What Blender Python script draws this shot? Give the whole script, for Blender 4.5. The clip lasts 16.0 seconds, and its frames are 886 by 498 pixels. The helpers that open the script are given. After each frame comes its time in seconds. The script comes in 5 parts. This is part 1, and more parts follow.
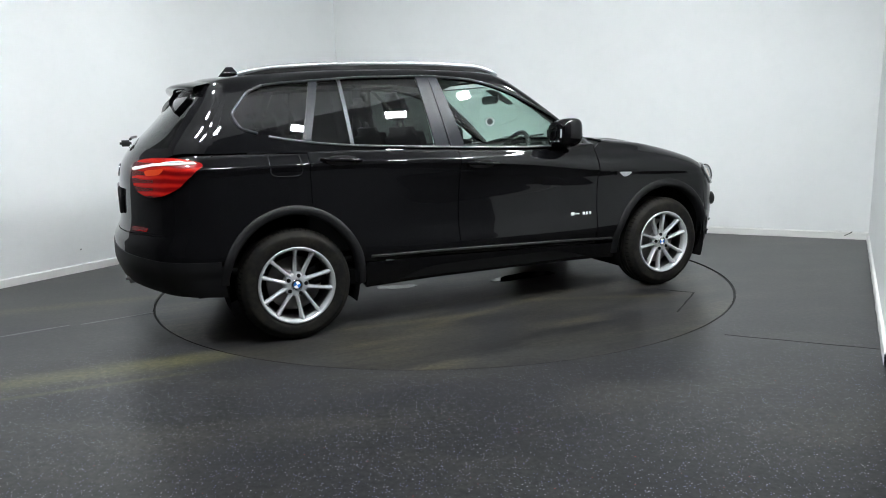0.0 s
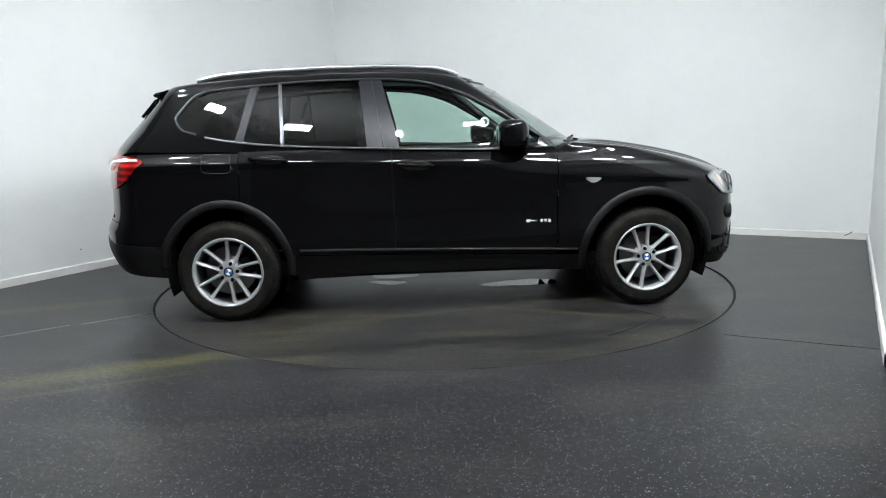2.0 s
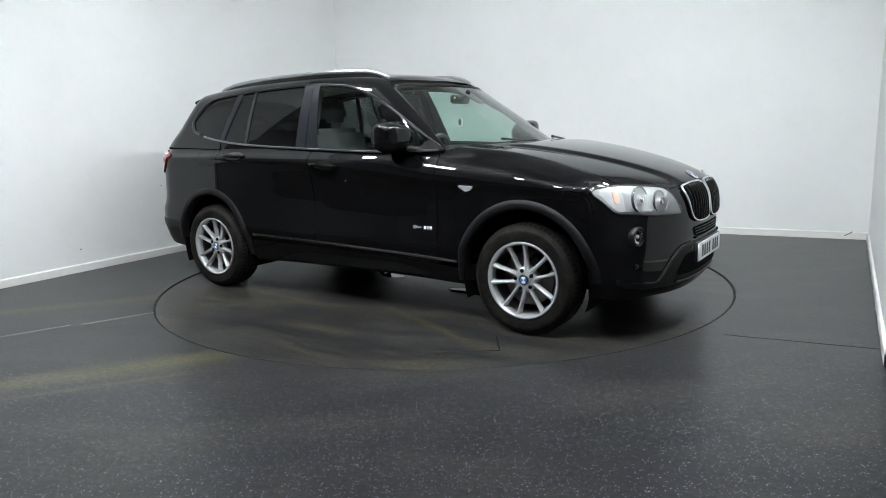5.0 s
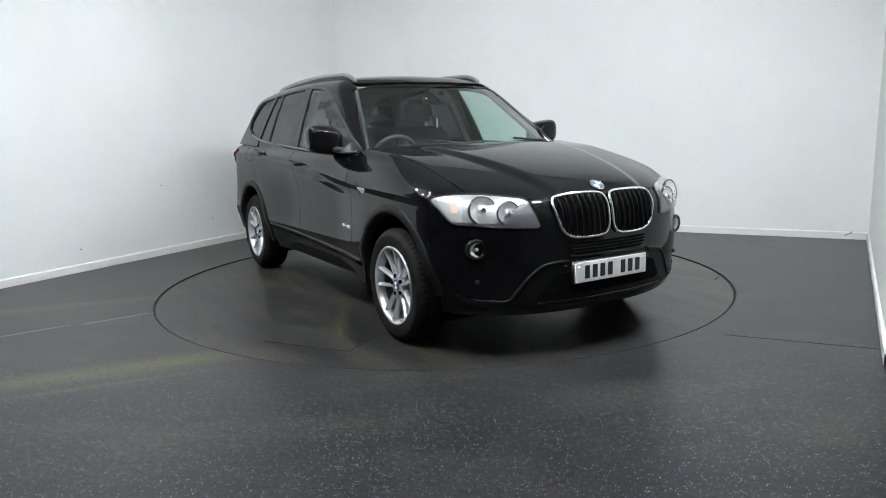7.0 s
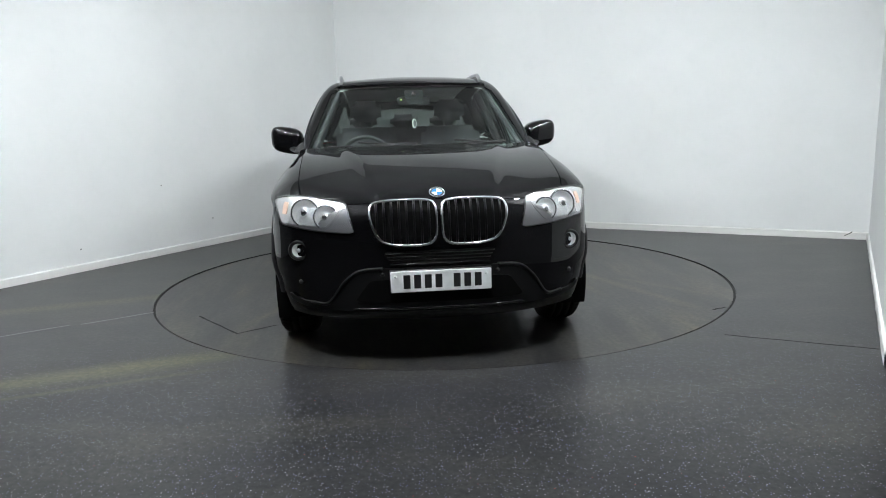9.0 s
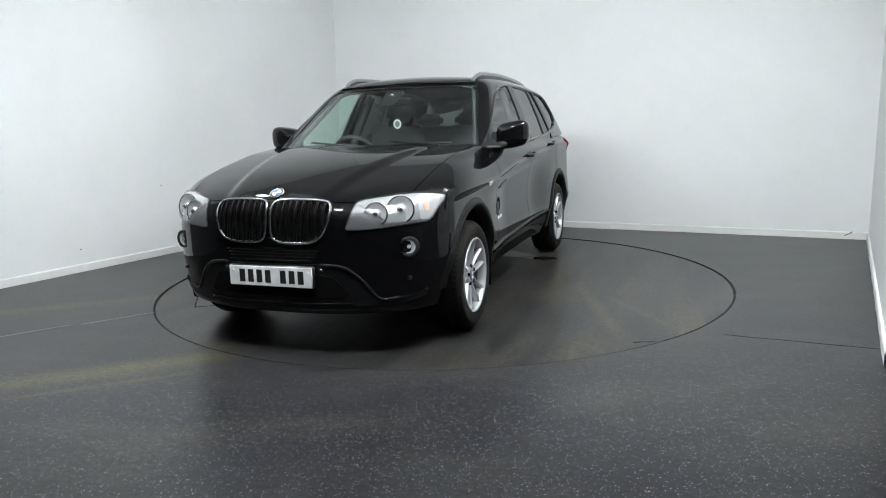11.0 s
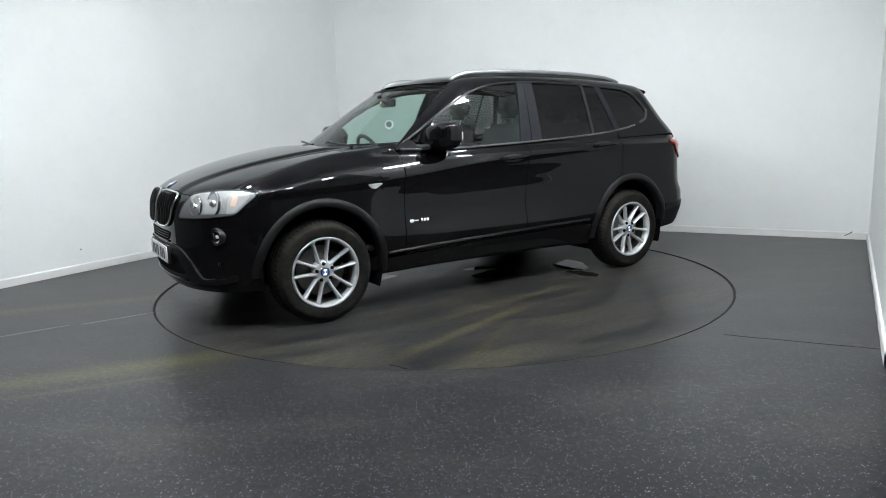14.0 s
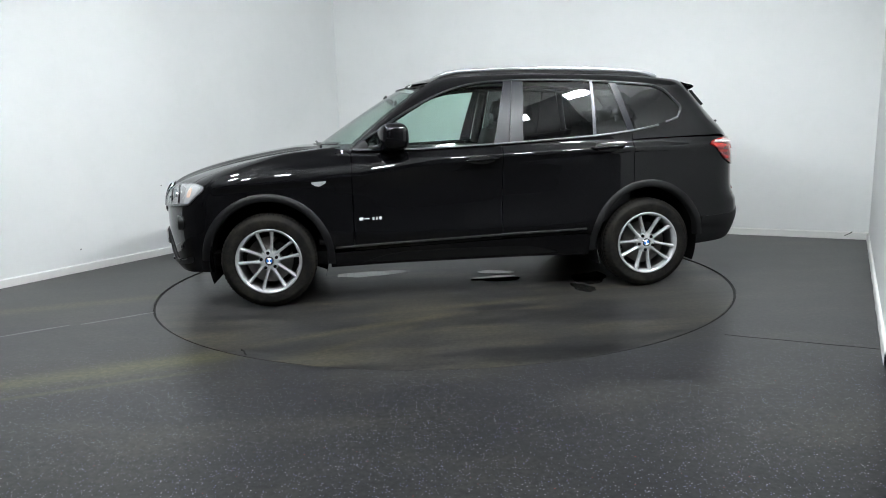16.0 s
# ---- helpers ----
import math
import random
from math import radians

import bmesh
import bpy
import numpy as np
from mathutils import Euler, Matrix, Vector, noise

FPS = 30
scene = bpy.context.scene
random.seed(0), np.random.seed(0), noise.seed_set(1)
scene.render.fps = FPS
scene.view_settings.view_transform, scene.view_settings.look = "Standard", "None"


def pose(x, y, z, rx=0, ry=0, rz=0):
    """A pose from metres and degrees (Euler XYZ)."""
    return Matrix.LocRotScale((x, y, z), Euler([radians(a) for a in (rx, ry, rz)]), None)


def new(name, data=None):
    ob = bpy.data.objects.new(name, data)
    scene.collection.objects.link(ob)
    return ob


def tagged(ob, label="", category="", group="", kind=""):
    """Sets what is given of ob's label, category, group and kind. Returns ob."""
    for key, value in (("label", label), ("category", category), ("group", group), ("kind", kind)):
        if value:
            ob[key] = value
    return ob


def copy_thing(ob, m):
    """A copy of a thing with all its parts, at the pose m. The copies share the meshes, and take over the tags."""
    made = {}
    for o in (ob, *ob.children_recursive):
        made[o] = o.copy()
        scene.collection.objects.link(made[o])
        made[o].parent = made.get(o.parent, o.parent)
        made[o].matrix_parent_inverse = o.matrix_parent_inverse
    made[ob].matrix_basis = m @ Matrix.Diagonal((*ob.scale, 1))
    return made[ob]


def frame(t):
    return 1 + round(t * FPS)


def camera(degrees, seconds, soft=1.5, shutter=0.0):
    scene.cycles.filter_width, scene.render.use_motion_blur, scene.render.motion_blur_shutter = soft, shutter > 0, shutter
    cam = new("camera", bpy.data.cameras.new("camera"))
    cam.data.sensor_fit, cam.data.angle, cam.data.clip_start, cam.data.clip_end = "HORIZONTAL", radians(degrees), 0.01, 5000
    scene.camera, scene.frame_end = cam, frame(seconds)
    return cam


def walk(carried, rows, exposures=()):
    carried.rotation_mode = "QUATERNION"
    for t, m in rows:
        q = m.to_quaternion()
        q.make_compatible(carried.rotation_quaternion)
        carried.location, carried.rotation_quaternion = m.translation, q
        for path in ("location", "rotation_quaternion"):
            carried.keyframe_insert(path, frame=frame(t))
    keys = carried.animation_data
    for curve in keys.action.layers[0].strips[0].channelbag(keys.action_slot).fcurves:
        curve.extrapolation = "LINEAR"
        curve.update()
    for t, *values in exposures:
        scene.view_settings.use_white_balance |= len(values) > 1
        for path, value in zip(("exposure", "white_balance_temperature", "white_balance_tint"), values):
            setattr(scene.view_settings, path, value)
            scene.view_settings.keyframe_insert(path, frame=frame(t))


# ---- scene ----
EYE = (0.0, -5.69, 1.24)
cam = camera(65.1, 16.0, soft=1.0)
CAM_POSE = Matrix.Translation(EYE) @ pose(0, 0, 0, 90 - 10.0, 0, 0) @ pose(0, 0, 0, 0, 0, -1.58)
walk(cam, [(0.0, CAM_POSE), (16.0, CAM_POSE)], exposures=((0.0, 0.0), (16.0, 0.0)))

# the heading of the turntable, degrees, against seconds
TURN = [(0.0, 24.6), (0.5, 20.75), (1.0, 15.2), (1.5, 9.2), (2.0, 2.9), (2.5, -3.3), (3.0, -9.45), (3.5, -15.55), (4.0, -21.75),
        (5.0, -34.2), (6.0, -46.75), (6.5, -53.05), (7.0, -59.3), (7.5, -65.6), (8.0, -71.9), (8.5, -78.15), (9.0, -84.45),
        (9.5, -90.75), (10.5, -103.5), (11.5, -116.3), (12.0, -122.7), (12.5, -129.0), (13.0, -135.3), (13.5, -141.55),
        (14.0, -147.75), (14.5, -153.95), (15.0, -160.25), (15.5, -166.6), (16.0, -173.05)]
CAR_OFF = (-0.074, -0.224)          # the car stands a little off the table's centre
RING_R = 2.26
TABLE_Z = -0.006                    # the deck lies a touch below the floor

# ---- light ----
world = bpy.data.worlds.new("world")
scene.world = world
world.use_nodes = True
world.node_tree.nodes["Background"].inputs[0].default_value = (0.02, 0.022, 0.024, 1)
world.node_tree.nodes["Background"].inputs[1].default_value = 0.3
LAMP_POWER = 425.0
# ceiling light panels round the turntable: direction in degrees and distance from its centre
LAMPS = [(-25, 2.45), (-42, 2.6), (-59, 2.95), (-76, 3.35), (-93, 3.6), (-110, 3.55), (-127, 3.4), (-144, 3.0), (-163, 2.6)]
LAMP_TILT = 38.0

# ---- materials ----
def material(name, color=(0.5, 0.5, 0.5), rough=0.5, metal=0.0, **extra):
    m = bpy.data.materials.new(name)
    m.use_nodes = True
    b = m.node_tree.nodes["Principled BSDF"]
    b.inputs["Base Color"].default_value = (*color, 1)
    b.inputs["Roughness"].default_value = rough
    b.inputs["Metallic"].default_value = metal
    for key, value in extra.items():
        b.inputs[key.replace("_", " ")].default_value = value
    return m


def node(m, kind, **inputs):
    n = m.node_tree.nodes.new(kind)
    for key, value in inputs.items():
        n.inputs[key.replace("_", " ")].default_value = value
    return n


def link(m, a, out, b, inp):
    m.node_tree.links.new(a.outputs[out], b.inputs[inp])


def ramp(m, src, out, stops):
    r = m.node_tree.nodes.new("ShaderNodeValToRGB")
    link(m, src, out, r, "Fac")
    e = r.color_ramp.elements
    e[0].position, e[0].color = stops[0][0], (*stops[0][1], 1)
    e[1].position, e[1].color = stops[-1][0], (*stops[-1][1], 1)
    for p, c in stops[1:-1]:
        k = e.new(p)
        k.color = (*c, 1)
    return r


def mix(m, fac, a, b, blend="MIX"):
    """Mix two colours; fac, a and b are (node, output) pairs or plain values."""
    n = m.node_tree.nodes.new("ShaderNodeMix")
    n.data_type, n.blend_type = "RGBA", blend
    for slot, v in ((0, fac), (6, a), (7, b)):
        if isinstance(v, tuple) and hasattr(v[0], "outputs"):
            m.node_tree.links.new(v[0].outputs[v[1]], n.inputs[slot])
        else:
            n.inputs[slot].default_value = v if slot == 0 else (*v, 1)
    return n


def bsdf(m):
    return m.node_tree.nodes["Principled BSDF"]


def bumped(m, src, out, strength=0.1, distance=0.01):
    b = node(m, "ShaderNodeBump", Strength=strength, Distance=distance)
    link(m, src, out, b, "Height")
    link(m, b, "Normal", bsdf(m), "Normal")
    return b


def noise_tex(m, scale, detail=3.0, coords="Object", rough=0.5, stretch=None):
    tc = m.node_tree.nodes.new("ShaderNodeTexCoord")
    n = node(m, "ShaderNodeTexNoise", Scale=scale, Detail=detail, Roughness=rough)
    if stretch:
        mp = node(m, "ShaderNodeMapping", Scale=stretch)
        link(m, tc, coords, mp, "Vector")
        link(m, mp, "Vector", n, "Vector")
    else:
        link(m, tc, coords, n, "Vector")
    return n


def wall_paint(name, base):
    m = material(name, base, 0.55)
    big = noise_tex(m, 0.7, 4)
    small = noise_tex(m, 9.0, 5, rough=0.65)
    fine = noise_tex(m, 240.0, 2)
    dark = tuple(c * 0.93 for c in base)
    c1 = ramp(m, big, "Fac", [(0.35, dark), (0.65, base)])
    c2 = ramp(m, small, "Fac", [(0.25, (0.975, 0.98, 0.98)), (0.5, (1, 1, 1))])
    mx = mix(m, 1.0, (c1, "Color"), (c2, "Color"), "MULTIPLY")
    link(m, mx, "Result", bsdf(m), "Base Color")
    bumped(m, fine, "Fac", 0.12, 0.002)
    return m


def bands(m, tc, c, strips, colour, wob_src):
    """Straight worn strips: (x, y, heading, half width, length, strength) in plan."""
    for ox, oy, head, half, length, strength in strips:
        mp = node(m, "ShaderNodeMapping", Location=(-ox, -oy, 0))
        rot = node(m, "ShaderNodeMapping", Rotation=(0, 0, radians(-head)))
        link(m, tc, "Object", mp, "Vector")
        link(m, mp, "Vector", rot, "Vector")
        sp = m.node_tree.nodes.new("ShaderNodeSeparateXYZ")
        link(m, rot, "Vector", sp, "Vector")
        ab = node(m, "ShaderNodeMath")
        ab.operation = "ABSOLUTE"
        link(m, sp, "Y", ab, 0)
        wob = node(m, "ShaderNodeMath")
        wob.operation = "MULTIPLY_ADD"
        link(m, wob_src, "Fac", wob, 0)
        wob.inputs[1].default_value = half * 1.2
        link(m, ab, "Value", wob, 2)
        band = ramp(m, wob, "Value", [(half * 0.75, (1, 1, 1)), (half * 1.75, (0, 0, 0))])
        run = node(m, "ShaderNodeMapRange")
        link(m, sp, "X", run, "Value")
        run.inputs["From Min"].default_value, run.inputs["From Max"].default_value = 0.0, length
        lng = ramp(m, run, "Result", [(0.0, (0, 0, 0)), (0.12, (1, 1, 1)), (0.75, (0.9, 0.9, 0.9)), (1.0, (0, 0, 0))])
        one = mix(m, 1.0, (band, "Color"), (lng, "Color"), "MULTIPLY")
        half_ = mix(m, strength, (0, 0, 0), (one, "Result"))
        c = mix(m, (half_, "Result"), (c, "Result"), colour)
    return c


def rubber_floor(name, table=False):
    """Dark speckled rubber flooring, dusty, with worn and stained patches."""
    m = material(name, (0.03, 0.03, 0.032), 0.4, Specular_IOR_Level=0.17)
    tc = m.node_tree.nodes.new("ShaderNodeTexCoord")
    vor = node(m, "ShaderNodeTexVoronoi", Scale=88.0)
    link(m, tc, "Object", vor, "Vector")
    fleck = ramp(m, vor, "Distance", [(0.13, (1, 1, 1)), (0.26, (0, 0, 0))])
    chan = m.node_tree.nodes.new("ShaderNodeSeparateColor")
    link(m, vor, "Color", chan, "Color")
    pick = ramp(m, chan, "Red", [(0.36, (0, 0, 0)), (0.40, (1, 1, 1))])
    hue = ramp(m, chan, "Green", [(0.0, (0.34, 0.35, 0.42)), (0.35, (0.20, 0.21, 0.46)), (0.6, (0.26, 0.26, 0.30)), (0.85, (0.60, 0.60, 0.66)), (0.985, (0.55, 0.54, 0.6)), (0.99, (0.45, 0.04, 0.04))])
    flk = mix(m, 1.0, (fleck, "Color"), (pick, "Color"), "MULTIPLY")
    big = noise_tex(m, 0.9, 2, rough=0.5)
    mid = noise_tex(m, 4.0, 3, rough=0.6)
    base = ramp(m, big, "Fac", [(0.3, (0.0165, 0.0165, 0.0180)), (0.7, (0.025, 0.025, 0.0255))])
    grime = ramp(m, mid, "Fac", [(0.25, (0.72, 0.72, 0.73)), (0.75, (1.3, 1.3, 1.26))])
    c = mix(m, 0.8, (base, "Color"), (grime, "Color"), "MULTIPLY")
    fm = node(m, "ShaderNodeMath")
    fm.operation = "MULTIPLY"
    link(m, flk, "Result", fm, 0)
    fm.inputs[1].default_value = 0.06 if table else 0.8
    if not table:
        # dust hides the flecks away from the open front of the floor
        sep = m.node_tree.nodes.new("ShaderNodeSeparateXYZ")
        link(m, tc, "Object", sep, "Vector")
        near = node(m, "ShaderNodeMapRange")
        link(m, sep, "Y", near, "Value")
        for k, v in (("From Min", -1.5), ("From Max", -2.5), ("To Min", 0.05), ("To Max", 1.0)):
            near.inputs[k].default_value = v
        fm2 = node(m, "ShaderNodeMath")
        fm2.operation = "MULTIPLY"
        link(m, fm, "Value", fm2, 0)
        link(m, near, "Result", fm2, 1)
        fm = fm2
    c = mix(m, (fm, "Value"), (c, "Result"), (hue, "Color"))
    if table:
        # dried mud: streaks, and tyre marks that fan out from the middle
        streak = noise_tex(m, 1.6, 8, rough=0.72, stretch=(0.35, 2.6, 1))
        spot = noise_tex(m, 1.1, 2)
        s1 = ramp(m, streak, "Fac", [(0.44, (0, 0, 0)), (0.66, (0.9, 0.9, 0.9))])
        s2 = ramp(m, spot, "Fac", [(0.36, (0, 0, 0)), (0.6, (1, 1, 1))])
        sm = mix(m, 1.0, (s1, "Color"), (s2, "Color"), "MULTIPLY")
        c = mix(m, (sm, "Result"), (c, "Result"), (0.060, 0.053, 0.034))
        dirt = ramp(m, streak, "Fac", [(0.36, (0.55, 0.55, 0.55)), (0.52, (1.0, 1.0, 1.0)), (0.7, (1.25, 1.22, 1.15))])
        c = mix(m, 1.0, (c, "Result"), (dirt, "Color"), "MULTIPLY")
        c = bands(m, tc, c, ((-0.5, 0.88, 9, 0.05, 1.5, 0.6), (0.0, 1.12, 19, 0.06, 1.6, 0.65), (0.3, 1.35, 35, 0.045, 1.0, 0.45),
                             (-1.3, -1.05, -6, 0.05, 1.2, 0.7), (-0.9, -1.3, 14, 0.04, 1.3, 0.6), (0.1, -0.95, -24, 0.05, 1.3, 0.6)), (0.070, 0.062, 0.036), streak)
    else:
        # olive tyre marks that lead on to the table from one side
        run = noise_tex(m, 3.2, 6, rough=0.65, stretch=(0.5, 1.8, 1))
        c = bands(m, tc, c, ((-3.9, -1.05, 20, 0.12, 2.4, 0.55), (-2.9, -2.55, 21, 0.13, 2.1, 0.75), (-2.6, -2.68, 21, 0.03, 1.6, 0.5)), (0.085, 0.080, 0.036), run)
    # pale scuffs and dust
    scuff = noise_tex(m, 1.9, 6, rough=0.6, stretch=(0.55, 1.5, 1))
    sc = ramp(m, scuff, "Fac", [(0.48, (0, 0, 0)), (0.72, (0.32, 0.32, 0.32))])
    c = mix(m, (sc, "Color"), (c, "Result"), (0.075, 0.072, 0.058))
    # fine mottling of the rubber crumb
    crumb = noise_tex(m, 38.0, 4, rough=0.65)
    cr = ramp(m, crumb, "Fac", [(0.32, (0.5, 0.5, 0.51)), (0.5, (1, 1, 1)), (0.7, (1.6, 1.55, 1.5))])
    c = mix(m, 1.0, (c, "Result"), (cr, "Color"), "MULTIPLY")
    link(m, c, "Result", bsdf(m), "Base Color")
    bsdf(m).inputs["Roughness"].default_value = 0.31
    return m


M_WALL = wall_paint("white_wall_paint", (0.80, 0.815, 0.81))
# charcoal and grey for added unseen walls that keep the car's reflections dark
M_DARKBLOCK = wall_paint("charcoal_reflection_blocker", (0.035, 0.036, 0.04))
M_GREYBLOCK = wall_paint("grey_reflection_blocker", (0.11, 0.112, 0.114))
M_CEIL = wall_paint("grey_ceiling_paint", (0.55, 0.555, 0.555))
M_SKIRT = wall_paint("skirting_paint", (0.76, 0.76, 0.74))
M_FLOOR = rubber_floor("speckled_rubber_floor")
M_TABLE = rubber_floor("dusty_table_rubber", True)
M_GAP = material("dark_gap", (0.006, 0.006, 0.006), 0.8)
M_WATER = material("standing_water", (0.012, 0.012, 0.011), 0.03, Specular_IOR_Level=0.5)
M_SEAM = material("pale_floor_seam", (0.17, 0.17, 0.175), 0.5)
M_LAMP = material("lamp_diffuser", (0.9, 0.9, 0.9), 0.4, Emission_Color=(0.95, 1.0, 1.035, 1), Emission_Strength=LAMP_POWER)
M_LAMPFRAME = material("lamp_frame_white", (0.6, 0.6, 0.6), 0.4)


# ---- mesh helpers ----
def mesh_object(name, verts, faces, mat, parent=None, label="", smooth=True):
    me = bpy.data.meshes.new(name)
    me.from_pydata([tuple(map(float, v)) for v in verts], [], faces)
    me.materials.append(mat)
    if smooth:
        me.polygons.foreach_set("use_smooth", [True] * len(me.polygons))
    me.update()
    ob = new(name, me)
    if parent is not None:
        ob.parent = parent
    if label:
        tagged(ob, label)
    return ob


def from_bm(name, bm, mat, parent=None, label="", smooth=False):
    me = bpy.data.meshes.new(name)
    bmesh.ops.recalc_face_normals(bm, faces=bm.faces)
    bm.to_mesh(me)
    bm.free()
    me.materials.append(mat)
    if smooth:
        me.polygons.foreach_set("use_smooth", [True] * len(me.polygons))
    ob = new(name, me)
    if parent is not None:
        ob.parent = parent
    if label:
        tagged(ob, label)
    return ob


def box_bm(x0, x1, y0, y1, z0, z1, bevel=0.0, seg=2):
    bm = bmesh.new()
    bmesh.ops.create_cube(bm, size=1.0, matrix=Matrix.Translation(((x0 + x1) / 2, (y0 + y1) / 2, (z0 + z1) / 2))
                          @ Matrix.Diagonal((x1 - x0, y1 - y0, z1 - z0, 1)))
    if bevel:
        bmesh.ops.bevel(bm, geom=bm.edges[:], offset=bevel, segments=seg, affect="EDGES")
    return bm


def prism(name, pts, z0, z1, mat, parent=None, label=""):
    """An upright block over a plan outline."""
    n = len(pts)
    v = [(x, y, z0) for x, y in pts] + [(x, y, z1) for x, y in pts]
    f = [list(range(n))[::-1], list(range(n, 2 * n))] + [[i, (i + 1) % n, n + (i + 1) % n, n + i] for i in range(n)]
    bm = bmesh.new()
    vs = [bm.verts.new(p) for p in v]
    for q in f:
        bm.faces.new([vs[i] for i in q])
    return from_bm(name, bm, mat, parent, label)


# ---- the room ----
A = Vector((-1.40, 4.16))           # back corner
B = Vector((4.29, 1.198))            # corner by the near side wall
DL = Vector((-0.491, -0.871))       # run of the left wall, towards the camera
DR = Vector((-0.503, -0.864))       # run of the right wall
CEIL_Z = 4.3
LAMP_Z = 3.35
END_L, END_R = 15.0, 13.0
C = A + DL * END_L
D = B + DR * END_R


def wall(name, p, q, mat, label, thick=0.18):
    d = (q - p).normalized()
    nrm = Vector((-d.y, d.x))
    a, b = p - d * 0.0, q
    ob = prism(name, [a, b, b + nrm * thick, a + nrm * thick], -0.02, CEIL_Z, mat)
    return tagged(ob, label, "wall", kind="structure")


def skirting(name, p, q):
    d = (q - p).normalized()
    nrm = Vector((d.y, -d.x))
    n = 24
    prof = [(0.0, 0.0), (0.017, 0.0), (0.017, 0.064), (0.012, 0.070), (0.0, 0.074)]
    verts, faces = [], []
    for i in range(n + 1):
        s = (q - p).length * i / n
        w = 0.0015 * math.sin(i * 2.3)
        for o, z in prof:
            b = p + d * s + nrm * (o + w * (o > 0))
            verts.append((b.x, b.y, z))
    k = len(prof)
    for i in range(n):
        for j in range(k - 1):
            a = i * k + j
            faces.append([a, a + 1, a + k + 1, a + k])
    return tagged(mesh_object(name, verts, faces, M_SKIRT, smooth=False), "painted off-white skirting board along the wall", "skirting", kind="structure")


CM, DM = A + DL * 5.2, B + DR * 4.15
CG, DG = A + DL * 7.4, B + DR * 6.2
wall("wall_left", CM, A, M_WALL, "plain white painted studio wall with faint scuffs")
wall("wall_back", A, B, M_WALL, "plain white painted studio wall with faint scuffs")
wall("wall_right", B, DM, M_WALL, "plain white painted studio wall with faint scuffs")
# added out of view: darker stretches so the car's sides reflect less white
wall("unseen_wall_left_mid", CG, CM, M_GREYBLOCK, "unseen mid grey wall added to dim reflections in the car")
wall("unseen_wall_right_mid", DM, DG, M_GREYBLOCK, "unseen mid grey wall added to dim reflections in the car")
wall("unseen_wall_left_far", C, CG, M_DARKBLOCK, "unseen charcoal wall added to darken reflections in the car")
wall("unseen_wall_right_far", DG, D, M_DARKBLOCK, "unseen charcoal wall added to darken reflections in the car")
wall("unseen_wall_end", D, C, M_DARKBLOCK, "unseen charcoal end wall added to darken reflections in the car")
skirting("baseboard_left", CM, A)
skirting("baseboard_back", A, B)
skirting("baseboard_right", B, DM)
ceil = prism("ceiling", [A + Vector((-.3, .5)), B + Vector((.5, .1)), D + Vector((.5, -.5)), C + Vector((-.5, -.5))], CEIL_Z, CEIL_Z + 0.15, M_CEIL)
tagged(ceil, "grey painted studio ceiling", "ceiling", kind="structure")


def floor_sheet():
    """The floor with a round opening for the turntable."""
    n = 160
    verts, faces = [], []
    cx, cy = -1.2, -3.0
    for i in range(n):
        a = 2 * math.pi * i / n
        ca, sa = math.cos(a), math.sin(a)
        verts.append((RING_R * ca, RING_R * sa, 0.0))
    for i in range(n):
        a = 2 * math.pi * i / n
        verts.append((3.2 * RING_R * math.cos(a) - 1.5, 3.2 * RING_R * math.sin(a) - 4.0, 0.0))
    for i in range(n):
        a = 2 * math.pi * i / n
        verts.append((16 * math.cos(a) - 1.5, 16 * math.sin(a) - 4.0, 0.0))
    for i in range(n):
        a = 2 * math.pi * i / n
        verts.append((RING_R * math.cos(a), RING_R * math.sin(a), -0.06))
    for i in range(n):
        j = (i + 1) % n
        faces += [[i, j, n + j, n + i][::-1], [n + i, n + j, 2 * n + j, 2 * n + i][::-1], [3 * n + i, 3 * n + j, j, i][::-1]]
    ob = mesh_object("floor", verts, faces, M_FLOOR, smooth=False)
    tagged(ob, "dark grey speckled rubber floor with olive tyre marks", "floor", kind="structure")


floor_sheet()


def ribbon(name, pts, width, z, mat, parent=None, label=""):
    """A thin raised strip along a line in plan."""
    verts, faces = [], []
    pts = [Vector(p) for p in pts]
    for i, p in enumerate(pts):
        d = (pts[min(i + 1, len(pts) - 1)] - pts[max(i - 1, 0)]).normalized()
        nrm = Vector((-d.y, d.x))
        w = width * (0.35 if i in (0, len(pts) - 1) else 0.5 + 0.12 * math.sin(i * 1.7))
        for s, h in ((1, z - 0.002), (1, z), (-1, z), (-1, z - 0.002)):
            q = p + nrm * w * s
            verts.append((q.x, q.y, h))
    for i in range(len(pts) - 1):
        for j in range(3):
            a = i * 4 + j
            faces.append([a, a + 4, a + 5, a + 1])
    return mesh_object(name, verts, faces, mat, parent, label, smooth=False)


def line2(p, q, n, wob=0.0):
    return [(p[0] + (q[0] - p[0]) * i / n + wob * math.sin(i * 2.1), p[1] + (q[1] - p[1]) * i / n + wob * math.cos(i * 1.3)) for i in range(n + 1)]


s1 = ribbon("floor_seam", line2((-3.6, -1.98), (-2.51, -1.20), 10, 0.003), 0.022, 0.0015, M_SEAM)
tagged(s1, "pale worn seam in the rubber floor", "floor seam", kind="structure")
s2 = ribbon("floor_seam", line2((-2.44, -1.19), (-2.06, -0.92), 6, 0.003), 0.022, 0.0015, M_SEAM)
tagged(s2, "pale worn seam in the rubber floor", "floor seam", kind="structure")
s3 = ribbon("floor_seam", line2((1.63, -1.80), (2.36, -2.14), 12, 0.002), 0.006, 0.0015, M_GAP)
tagged(s3, "thin dark seam in the rubber floor", "floor seam", kind="structure")


